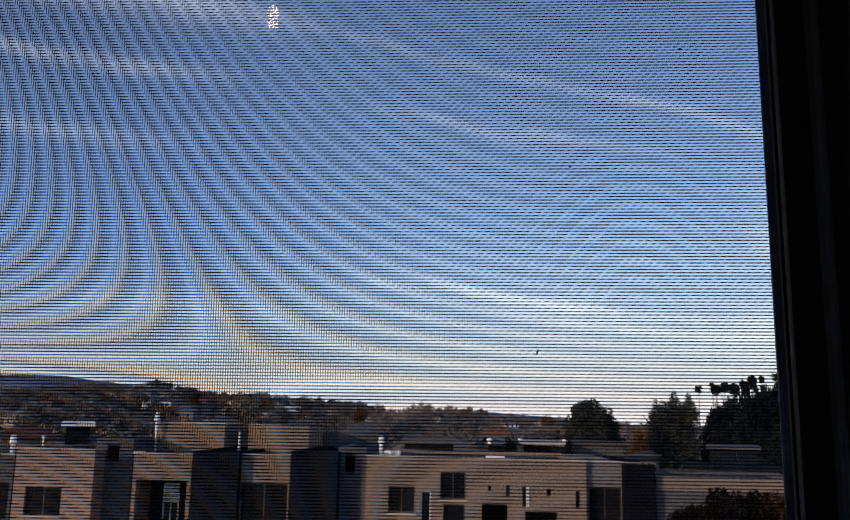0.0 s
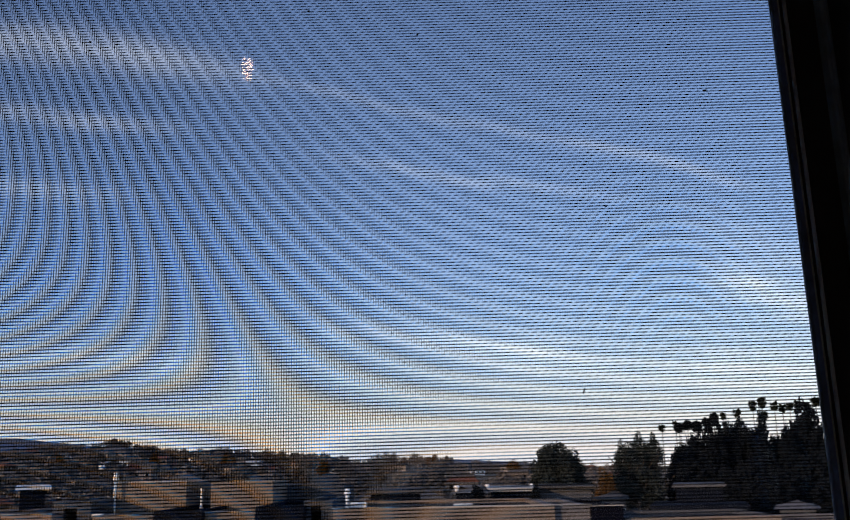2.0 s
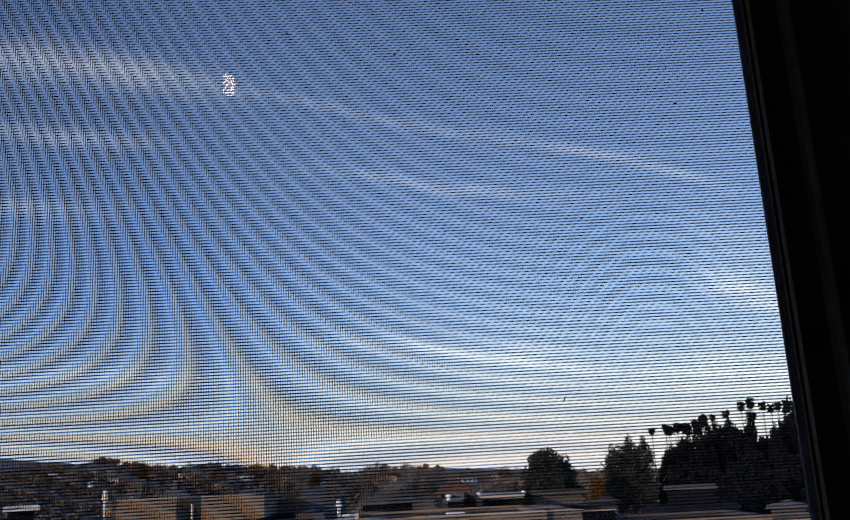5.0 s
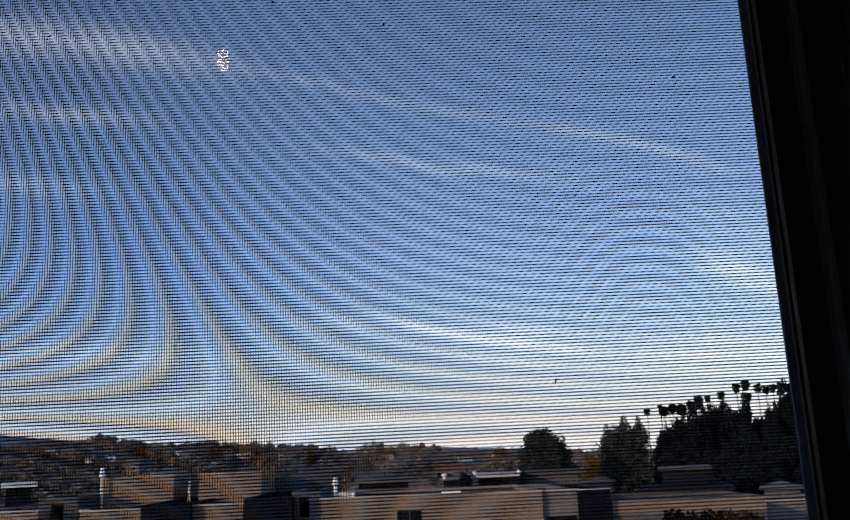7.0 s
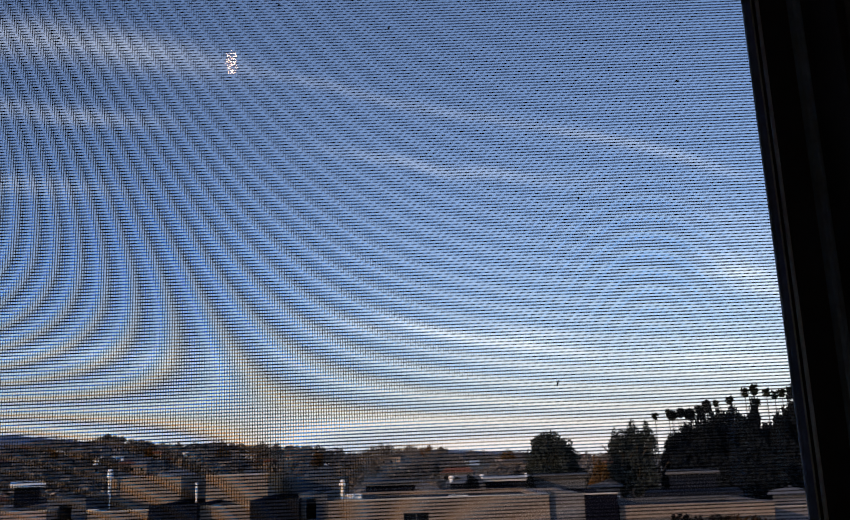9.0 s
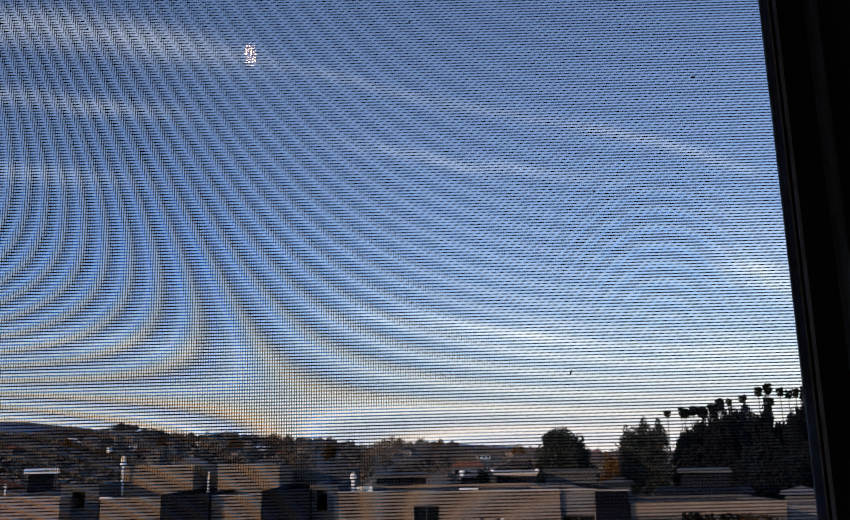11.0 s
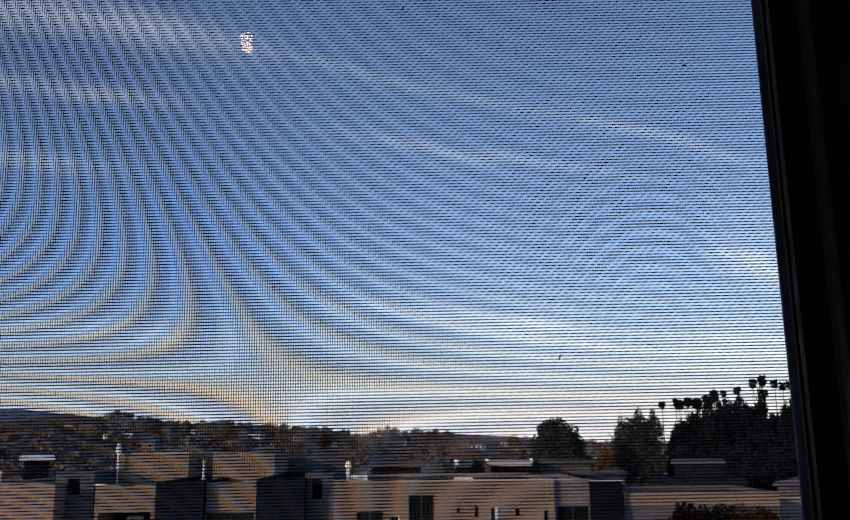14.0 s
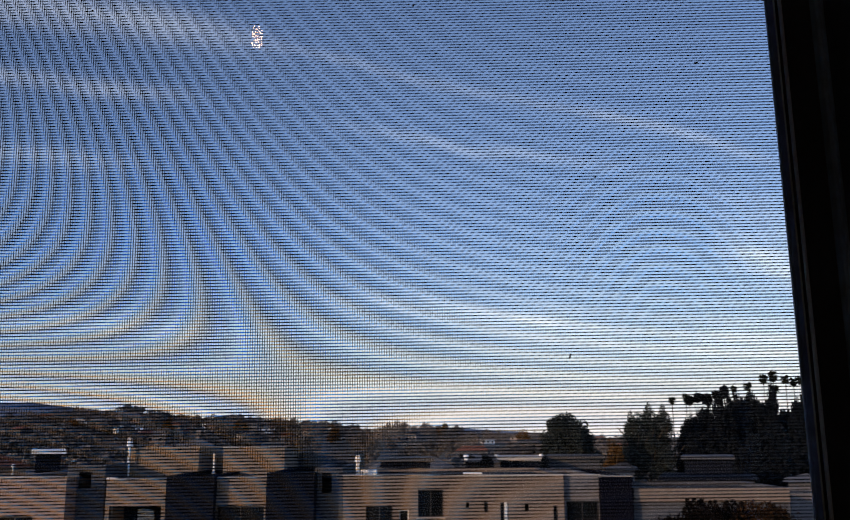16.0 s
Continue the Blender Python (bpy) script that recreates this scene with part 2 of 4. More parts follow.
def thread_material(name, lag, base, lower, aside, upper, dash):
    """Dark, part see-through screen thread; camera moire is painted in as saddle-shaped bands of opacity and tint."""
    m = bpy.data.materials.new(name)
    m.use_nodes = True
    nt = m.node_tree
    bsdf, out = nt.nodes["Principled BSDF"], nt.nodes["Material Output"]
    bsdf.inputs["Base Color"].default_value = (0.02, 0.021, 0.025, 1)
    bsdf.inputs["Roughness"].default_value = 0.55

    def op(kind, a, b=0.0, clamp=False):
        n = nt.nodes.new("ShaderNodeMath")
        n.operation, n.use_clamp = kind, clamp
        for i, v in enumerate((a, b)):
            if isinstance(v, (int, float)):
                n.inputs[i].default_value = v
            else:
                nt.links.new(v, n.inputs[i])
        return n.outputs[0]

    tc, xyz = nt.nodes.new("ShaderNodeTexCoord"), nt.nodes.new("ShaderNodeSeparateXYZ")
    nt.links.new(tc.outputs["Object"], xyz.inputs[0])
    dz = op("SUBTRACT", op("ADD", xyz.outputs[2], op("MULTIPLY", xyz.outputs[0], 0.06)), 0.017)
    dx = op("ADD", op("SUBTRACT", xyz.outputs[0], -0.082), op("MULTIPLY", dz, 0.52))
    rr = op("ADD", op("MULTIPLY", dx, dx), op("MULTIPLY", dz, dz))
    phase = op("MULTIPLY", op("MULTIPLY", dx, dz), op("DIVIDE", op("ADD", 5800.0, op("MULTIPLY", op("MAXIMUM", op("MULTIPLY", dx, -1.0), 0.0), 17000.0)), op("ADD", 1.0, op("MULTIPLY", rr, 15.0))))
    wave = op("COSINE", op("ADD", phase, lag))
    reach = op("ADD", 0.12, op("MULTIPLY", op("EXPONENT", op("MULTIPLY", op("ADD", op("MULTIPLY", op("MAXIMUM", dx, 0.0), 12.0), op("MULTIPLY", rr, 5.0)), -1.0)), 0.88))
    # opacity also varies across the cloth to adjust how bright the sky looks
    more = op("ADD", op("MULTIPLY", op("MAXIMUM", op("SUBTRACT", 0.03, xyz.outputs[2]), 0.0), lower), op("ADD", op("MULTIPLY", op("MAXIMUM", dx, 0.0), aside), op("MULTIPLY", op("MAXIMUM", op("SUBTRACT", xyz.outputs[2], 0.05), 0.0), upper)))
    see = op("ADD", op("ADD", base, more), op("MULTIPLY", op("MULTIPLY", wave, reach), 0.68), True)
    if dash:
        step = op("MULTIPLY", op("ADD", op("DIVIDE", xyz.outputs[0], 0.0042), op("MULTIPLY", xyz.outputs[2], -0.40 / 0.00168)), 2 * math.pi)
        far = op("ADD", op("MULTIPLY", rr, 14.0), op("MULTIPLY", op("MAXIMUM", dx, 0.0), 4.0), True)
        see = op("ADD", see, op("MULTIPLY", op("MULTIPLY", op("COSINE", step), op("MULTIPLY", far, op("MULTIPLY", op("ADD", xyz.outputs[2], 0.015), 12.0, True))), dash), True)
        ax, az = op("SUBTRACT", xyz.outputs[0], 0.124), op("SUBTRACT", xyz.outputs[2], 0.04)
        arc = op("SQRT", op("ADD", op("MULTIPLY", ax, ax), op("MULTIPLY", op("MULTIPLY", az, az), 0.6)))
        bz = op("SUBTRACT", xyz.outputs[2], 0.10)
        patch = op("EXPONENT", op("MULTIPLY", op("ADD", op("MULTIPLY", ax, ax), op("MULTIPLY", bz, bz)), -420.0))
        see = op("ADD", see, op("MULTIPLY", op("MULTIPLY", op("COSINE", op("MULTIPLY", arc, 2 * math.pi / 0.0076)), patch), 0.30), True)
    # moire colour fringes painted into the thread tint
    tint = nt.nodes.new("ShaderNodeMix")
    tint.data_type = "RGBA"
    nt.links.new(op("ADD", 0.5, op("MULTIPLY", op("SINE", op("ADD", phase, lag)), 0.5)), tint.inputs[0])
    warm = nt.nodes.new("ShaderNodeMix")
    warm.data_type = "RGBA"
    nt.links.new(op("DIVIDE", op("SUBTRACT", xyz.outputs[2], 0.015), 0.085, True), warm.inputs[0])
    warm.inputs[6].default_value, warm.inputs[7].default_value = (1.0, 0.73, 0.36, 1), (1.0, 0.95, 0.94, 1)
    cool = nt.nodes.new("ShaderNodeMix")
    cool.data_type = "RGBA"
    nt.links.new(op("DIVIDE", op("SUBTRACT", xyz.outputs[2], 0.09), 0.11, True), cool.inputs[0])
    cool.inputs[6].default_value, cool.inputs[7].default_value = (0.06, 0.53, 1.0, 1), (0.84, 0.90, 1.0, 1)
    nt.links.new(cool.outputs[2], tint.inputs[6])
    nt.links.new(warm.outputs[2], tint.inputs[7])
    clear = nt.nodes.new("ShaderNodeBsdfTransparent")
    pale = nt.nodes.new("ShaderNodeMix")
    pale.data_type = "RGBA"
    fade = op("SUBTRACT", 1.0, op("MULTIPLY", op("MAXIMUM", op("SUBTRACT", 0.03, xyz.outputs[2]), 0.0), lower), True)
    nt.links.new(op("MULTIPLY", reach, fade), pale.inputs[0])
    pale.inputs[6].default_value = (1, 1, 1, 1)
    nt.links.new(tint.outputs[2], pale.inputs[7])
    shade = pale.outputs[2]
    # second moire patch: coloured arcs painted into the tint
    if dash:
        rainbow, arcs = nt.nodes.new("ShaderNodeMix"), nt.nodes.new("ShaderNodeMix")
        rainbow.data_type, arcs.data_type, arcs.blend_type = "RGBA", "RGBA", "MULTIPLY"
        nt.links.new(op("ADD", 0.5, op("MULTIPLY", op("SINE", op("MULTIPLY", arc, 2 * math.pi / 0.0076)), 0.5)), rainbow.inputs[0])
        rainbow.inputs[6].default_value, rainbow.inputs[7].default_value = (0.45, 0.78, 1.0, 1), (1.0, 0.88, 0.62, 1)
        nt.links.new(op("MULTIPLY", patch, 0.55, True), arcs.inputs[0])
        nt.links.new(shade, arcs.inputs[6])
        nt.links.new(rainbow.outputs[2], arcs.inputs[7])
        shade = arcs.outputs[2]
    nt.links.new(shade, clear.inputs[0])
    mix = nt.nodes.new("ShaderNodeMixShader")
    nt.links.new(see, mix.inputs[0])
    nt.links.new(bsdf.outputs[0], mix.inputs[1])
    nt.links.new(clear.outputs[0], mix.inputs[2])
    nt.links.new(mix.outputs[0], out.inputs[0])
    return m


WEFT, WARP_THREAD = thread_material("screen_thread_across", 0.0, 0.64, 2.4, -0.95, -0.1, 0.37), thread_material("screen_thread_upright", 2.1, 0.56, 13.0, 4.0, 0.4, 0.0)
BLACK_METAL = material("blue_grey_aluminium", (0.17, 0.30, 0.55), 0.5, 0.0, spread=0.3, scale=14.0, fine=160.0, bump=0.05)
# paler paints for the lines where the dark frame catches light
BLACK_WOOD = material("wood_light_band", (0.27, 0.45, 0.58), 0.6, spread=0.3, scale=10.0, fine=120.0, bump=0.1)
FRAME_HIGHLIGHT = material("pale_frame_highlight", (0.66, 0.84, 0.98), 0.45, spread=0.2, scale=10.0, fine=120.0, bump=0.1)
BLACK_PAINT = material("black_painted_wood", (0.045, 0.06, 0.08), 0.6, spread=0.3, scale=10.0, fine=120.0, bump=0.1)
BLACK_RUBBER = material("black_rubber", (0.012, 0.012, 0.012), 0.8, spread=0.2, scale=20.0, fine=200.0, bump=0.1)
GLASS = pane_material("window_glass")
BULB = glow_material("warm_bulb", (1.0, 0.54, 0.31), 14.5)


# ---- building blocks ----
def finish(name, bm, mat, parent=None, label=""):
    me = bpy.data.meshes.new(name)
    bm.to_mesh(me)
    bm.free()
    me.materials.append(mat)
    ob = new(name, me)
    if parent is not None:
        ob.parent = parent
    if label:
        tagged(ob, label)
    return ob


part = finish


def thing(name, x, y, z, label, category, group="", kind="", rz=0.0):
    ob = new(name)
    ob.matrix_basis = pose(x, y, z, 0, 0, rz)
    return tagged(ob, label, category, group, kind)


def box(bm, x0, x1, y0, y1, z0, z1, bevel=0.0):
    vs = bmesh.ops.create_cube(bm, size=1.0)["verts"]
    for v in vs:
        v.co = Vector((x0 + (v.co.x + 0.5) * (x1 - x0), y0 + (v.co.y + 0.5) * (y1 - y0), z0 + (v.co.z + 0.5) * (z1 - z0)))
    if bevel:
        edges = {e for v in vs for e in v.link_edges}
        bmesh.ops.bevel(bm, geom=list(edges), offset=bevel, segments=2, affect="EDGES")
    return bm


def boxed(*a, bevel=0.0):
    return box(bmesh.new(), *a, bevel=bevel)


def tube(bm, x, y, z0, z1, r0, r1, n=10):
    rings = [[bm.verts.new((x + r * math.cos(2 * math.pi * i / n), y + r * math.sin(2 * math.pi * i / n), z)) for i in range(n)] for z, r in ((z0, r0), (z1, r1))]
    for i in range(n):
        bm.faces.new((rings[0][i], rings[0][(i + 1) % n], rings[1][(i + 1) % n], rings[1][i]))
    bm.faces.new(rings[1])
    bm.faces.new(rings[0][::-1])
    return bm


def holed_wall(x0, x1, z0, z1, y0, y1, holes=()):
    """A wall from y0 (outside) to y1 with openings (x0, x1, z0, z1) that go right through it."""
    bm = bmesh.new()
    xs = sorted({x0, x1, *[min(max(h[i], x0), x1) for h in holes for i in (0, 1)]})
    zs = sorted({z0, z1, *[min(max(h[i], z0), z1) for h in holes for i in (2, 3)]})

    def solid(i, j):
        if not (0 <= i < len(xs) - 1 and 0 <= j < len(zs) - 1):
            return False
        cx, cz = (xs[i] + xs[i + 1]) / 2, (zs[j] + zs[j + 1]) / 2
        return not any(h[0] < cx < h[1] and h[2] < cz < h[3] for h in holes)

    made = {}

    def vert(i, y, j):
        if (i, y, j) not in made:
            made[i, y, j] = bm.verts.new((xs[i], y, zs[j]))
        return made[i, y, j]

    for i in range(len(xs) - 1):
        for j in range(len(zs) - 1):
            if not solid(i, j):
                continue
            bm.faces.new((vert(i, y0, j), vert(i + 1, y0, j), vert(i + 1, y0, j + 1), vert(i, y0, j + 1)))
            bm.faces.new((vert(i, y1, j + 1), vert(i + 1, y1, j + 1), vert(i + 1, y1, j), vert(i, y1, j)))
            if not solid(i - 1, j):
                bm.faces.new((vert(i, y1, j), vert(i, y0, j), vert(i, y0, j + 1), vert(i, y1, j + 1)))
            if not solid(i + 1, j):
                bm.faces.new((vert(i + 1, y0, j), vert(i + 1, y1, j), vert(i + 1, y1, j + 1), vert(i + 1, y0, j + 1)))
            if not solid(i, j - 1):
                bm.faces.new((vert(i, y1, j), vert(i + 1, y1, j), vert(i + 1, y0, j), vert(i, y0, j)))
            if not solid(i, j + 1):
                bm.faces.new((vert(i, y0, j + 1), vert(i + 1, y0, j + 1), vert(i + 1, y1, j + 1), vert(i, y1, j + 1)))
    return bm


def window_in(parent, x0, x1, z0, z1, y, frame_mat=FRAME_DARK, bars=1, name="window"):
    """A window set into an opening: a frame with its panes."""
    t = 0.06
    bm = bmesh.new()
    box(bm, x0, x0 + t, y, y + 0.06, z0, z1)
    box(bm, x1 - t, x1, y, y + 0.06, z0, z1)
    box(bm, x0 + t, x1 - t, y, y + 0.06, z1 - t, z1)
    box(bm, x0 + t, x1 - t, y, y + 0.06, z0, z0 + t)
    for k in range(bars):
        c = x0 + (x1 - x0) * (k + 1) / (bars + 1)
        box(bm, c - t / 2, c + t / 2, y + 0.005, y + 0.055, z0 + t, z1 - t)
    w = part(name, bm, frame_mat, parent)
    for k in range(bars + 1):
        a = x0 + (x1 - x0) * k / (bars + 1) + t / 2
        b = x0 + (x1 - x0) * (k + 1) / (bars + 1) - t / 2
        part("pane", boxed(a, b, y + 0.02, y + 0.035, z0 + t, z1 - t), GLASS_FAR, w)
    return w


def block(name, u0, u1, y, top, depth, mat, label, holes=(), windows=(), base=0.0, coping=True, category="building", rooftop=ROOFING):
    """A flat-roofed block with its front at distance y; holes and heights as multiples of that distance, seen from the eye."""
    x0, x1, z1 = u0 * y, u1 * y, EYE + top * y
    th = 0.25
    ob = thing(name, (x0 + x1) / 2, y, base, label, category)
    cx = (x0 + x1) / 2
    hs = [(h[0] * y - cx, h[1] * y - cx, EYE + h[2] * y - base, EYE + h[3] * y - base) for h in holes]
    H = z1 - base
    part("wall", holed_wall(x0 - cx, x1 - cx, 0, H, 0, th, hs), mat, ob)
    part("wall", boxed(x0 - cx, x0 - cx + th, th, depth, 0, H), mat, ob)
    part("wall", boxed(x1 - cx - th, x1 - cx, th, depth, 0, H), mat, ob)
    part("wall", boxed(x0 - cx + th, x1 - cx - th, depth - th, depth, 0, H), mat, ob)
    part("roof", boxed(x0 - cx + th, x1 - cx - th, th, depth - th, H - 0.45, H - 0.2), rooftop, ob)
    if coping:
        bm = bmesh.new()
        box(bm, x0 - cx - 0.04, x1 - cx + 0.04, -0.04, th + 0.03, H, H + 0.06, 0.01)
        part("coping", bm, CAPSTONE, ob)
    for i, kind in windows:
        h = hs[i]
        z0 = max(h[2], 0.1)
        window_in(ob, h[0], h[1], z0, h[3], th - 0.12, *kind)
    return ob


# ---- ground ----
SKYLINE = [(-1.2, 0.019), (-0.49, 0.020), (-0.45, 0.024), (-0.42, 0.0275), (-0.39, 0.028), (-0.35, 0.0315), (-0.32, 0.029), (-0.29, 0.021), (-0.27, 0.0195), (-0.23, 0.021),
           (-0.19, 0.019), (-0.12, 0.0135), (-0.085, 0.0075), (-0.070, 0.0065), (-0.045, 0.0120), (0.0, 0.0090), (0.05, 0.0030), (0.12, -0.002), (0.22, -0.004), (0.40, 0.010), (1.2, 0.012)]


def skyline(u):
    for (a, p), (b, q) in zip(SKYLINE, SKYLINE[1:]):
        if u <= b:
            k = min(max((u - a) / (b - a), 0), 1)
            return p + (q - p) * k
    return SKYLINE[-1][1]


def ground_height(x, y):
    """Flat by the street, then rising to a low ridge 900 m off, then falling away."""
    if y < 60:
        return 0.0
    u = min(max(x / y, -1.2), 1.2)
    crest = EYE + 900 * (skyline(u) - 0.004)
    if y < 900:
        k = (y - 60) / 840
        z = crest * k
    else:
        z = crest * max(0.0, 1 - (y - 900) / 900)
    return z + min((y - 60) / 200, 1.0) * (1.6 * noise.noise((x * 0.012, y * 0.012, 0.3)) - 0.8)


ys = [-900, -200, -60, 0, 30, 60] + [60 + 25 * k for k in range(1, 13)] + [360 + 45 * k for k in range(1, 16)] + [1150, 1300, 1500, 1800, 2300, 3200, 4800]
us = [-1.2 + 0.03 * k for k in range(81)]
verts, faces = [], []
for yv in ys:
    for uv in us:
        xv = uv * max(abs(yv), 400)
        verts.append((xv, yv, ground_height(xv, yv)))
nu = len(us)
for j in range(len(ys) - 1):
    for i in range(nu - 1):
        a = j * nu + i
        faces.append((a, a + 1, a + nu + 1, a + nu))
me = bpy.data.meshes.new("ground")
me.from_pydata(verts, [], faces)
me.materials.append(EARTH)
for p in me.polygons:
    p.use_smooth = True
tagged(new("ground", me), "dry brown ground rising to a low wooded ridge", "ground", kind="structure")

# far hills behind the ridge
# the blue of distance haze is put straight into the hills' base colour
FAR_HAZE = material("hill_with_painted_haze", (0.12, 0.155, 0.225), 1.0, spread=0.2, scale=0.004, fine=0.05, bump=0.0)


def far_hill(x0, x1, y, tops, label):
    n = 60
    vs, fs = [], []
    for i in range(n + 1):
        u = x0 + (x1 - x0) * i / n
        k = (u - x0) / (x1 - x0) * (len(tops) - 1)
        a = min(int(k), len(tops) - 2)
        w = tops[a] + (tops[a + 1] - tops[a]) * (k - a)
        z = EYE + y * w + y * 0.0012 * noise.noise((u * 60, y * 0.01, 0))
        for dy, dz in ((-0.1, -1.0), (-0.04, 0.55), (0.0, 1.0), (0.08, 0.0)):
            vs.append((u * y, y * (1 + dy), 5 + (z - 5) * max(dz, 0) if dz >= 0 else -5))
    for i in range(n):
        for j in range(3):
            a = i * 4 + j
            fs.append((a, a + 4, a + 5, a + 1))
    m = bpy.data.meshes.new("far_hill")
    m.from_pydata(vs, [], fs)
    m.materials.append(FAR_HAZE)
    for p in m.polygons:
        p.use_smooth = True
    return tagged(new("far_hill", m), label, "hill", kind="structure")


far_hill(-0.62, -0.24, 2600, [0.035, 0.037, 0.0390, 0.0385, 0.0320, 0.027, 0.020, 0.012], "hill on the skyline with blue haze painted into its colour")
far_hill(-0.07, 0.14, 2800, [0.002, 0.007, 0.0090, 0.0080, 0.006, 0.004, 0.001], "low ridge far off with blue haze painted into its colour")

# ---- apartment block across the street ----
Y = 40.0
D1 = (FRAME_DARK, 1)
block("apartment_wing", -0.503, -0.4120, Y, -0.0450, 9.0, STUCCO_PINK, "pinkish stucco apartment wing with a square window",
      [(-0.489, -0.447, -0.118, -0.0863)], [(0, D1)])
block("apartment_wing", -0.640, -0.505, Y + 2.4, -0.052, 8.0, STUCCO_GREY, "stucco wing beside the pink one, shade put into its grey colour",
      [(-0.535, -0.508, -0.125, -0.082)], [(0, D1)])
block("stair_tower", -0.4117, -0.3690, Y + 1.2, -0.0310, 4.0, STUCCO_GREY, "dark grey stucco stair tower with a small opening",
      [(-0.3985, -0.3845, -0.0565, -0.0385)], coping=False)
block("apartment_wing", -0.3668, -0.3000, Y, -0.0475, 8.0, STUCCO, "cream stucco wing above a dark balcony opening",
      [(-0.3622, -0.3020, -0.150, -0.0755)])
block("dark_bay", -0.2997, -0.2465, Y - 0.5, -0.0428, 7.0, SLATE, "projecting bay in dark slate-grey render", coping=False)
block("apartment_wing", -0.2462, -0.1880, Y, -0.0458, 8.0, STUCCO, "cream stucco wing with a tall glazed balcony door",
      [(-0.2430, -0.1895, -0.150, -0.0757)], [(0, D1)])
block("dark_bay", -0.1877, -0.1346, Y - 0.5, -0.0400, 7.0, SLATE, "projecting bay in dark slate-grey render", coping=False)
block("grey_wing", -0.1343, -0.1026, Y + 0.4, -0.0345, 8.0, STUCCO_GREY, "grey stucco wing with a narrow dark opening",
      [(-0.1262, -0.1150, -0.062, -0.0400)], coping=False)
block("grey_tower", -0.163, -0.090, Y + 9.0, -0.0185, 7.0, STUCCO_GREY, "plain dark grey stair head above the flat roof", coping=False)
block("rooftop_storey", -0.3455, -0.265, Y + 4.5, -0.0120, 5.0, STUCCO_TAN, "set-back tan stucco top storey with a pale coping")
block("rooftop_storey", -0.2373, -0.1684, Y + 4.5, -0.0125, 5.0, STUCCO_TAN, "set-back tan stucco top storey with a pale coping")
front = block("apartment_building", -0.1023, 0.1430, Y, -0.0438, 10.0, STUCCO, "long cream stucco apartment front with many openings",
              [(-0.0766, -0.0468, -0.1041, -0.0757), (-0.0188, 0.0094, -0.0880, -0.0585), (-0.0150, 0.0090, -0.150, -0.0933),
               (0.0543, 0.0587, -0.0830, -0.0711), (0.0723, 0.0766, -0.0938, -0.0723), (0.0345, 0.0378, -0.078, -0.0725),
               (0.0275, 0.0562, -0.160, -0.0922), (0.0754, 0.1111, -0.160, -0.0990), (0.0993, 0.1040, -0.0815, -0.0740),
               (0.1309, 0.1361, -0.0940, -0.0756), (-0.0400, -0.0290, -0.150, -0.0800)],
              [(0, D1), (1, D1), (2, (FRAME_DARK, 0)), (3, (FRAME_DARK, 0)), (4, (FRAME_DARK, 0)), (9, (FRAME_DARK, 0)), (10, (FRAME_WHITE, 0))])
part("shutter", boxed(0.0767 * Y - 0.02035 * Y, 0.0800 * Y - 0.02035 * Y, -0.06, -0.003, EYE - 0.0938 * Y, EYE - 0.0723 * Y, bevel=0.01), FRAME_WHITE, front, "white painted shutter beside the narrow window")
block("apartment_bay", 0.1433, 0.1836, Y + 0.3, -0.0440, 9.0, STUCCO_COOL, "cream stucco bay coloured grey for shade above a wide dark window",
      [(0.1452, 0.1815, -0.118, -0.0708)], [(0, D1)])
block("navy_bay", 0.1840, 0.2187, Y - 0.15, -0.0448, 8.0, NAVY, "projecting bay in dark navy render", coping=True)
# grey below and cream above paint the wall's shaded and lit parts
low = block("low_wing", 0.2195, 0.3920, Y + 0.3, -0.0572, 6.0, STUCCO_GREY, "long low wing, wall coloured grey for shade below a cream band",
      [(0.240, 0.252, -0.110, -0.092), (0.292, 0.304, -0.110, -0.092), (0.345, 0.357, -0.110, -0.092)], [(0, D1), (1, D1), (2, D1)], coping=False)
lw = (0.3920 - 0.2195) * (Y + 0.3) / 2
part("parapet_band", boxed(-lw + 0.01, lw - 0.01, -0.08, -0.003, EYE - 0.0722 * (Y + 0.3), EYE - 0.0573 * (Y + 0.3)), STUCCO, low, "cream stucco band for the lit top of the low wing")
block("low_wing", 0.3935, 0.5600, Y + 5.0, -0.0640, 6.0, STUCCO_COOL, "low grey stucco wing beside the trees")


def vent_pipe(u, y, low, top, r, label, mat=WHITE_PAINT, hood=1.6, hood_h=0.12):
    ob = thing("vent_pipe", u * y, y, EYE + low * y, label, "vent pipe")
    h = (top - low) * y
    part("pipe", tube(bmesh.new(), 0, 0, 0, h, r, r, 14), mat, ob)
    part("cap", tube(bmesh.new(), 0, 0, h + 0.04, h + 0.04 + hood_h, r * hood, r * hood * 0.6, 14), mat, ob, "conical rain cap")
    for k in range(3):
        a = 2 * math.pi * k / 3
        cx, cy = r * 0.8 * math.cos(a), r * 0.8 * math.sin(a)
        part("bracket", boxed(cx - 0.01, cx + 0.01, cy - 0.01, cy + 0.01, h, h + 0.05), GALVANISED, ob)
    part("flashing", tube(bmesh.new(), 0, 0, -0.02, 0.06, r * 2.0, r * 1.2, 14), GALVANISED, ob)
    return ob


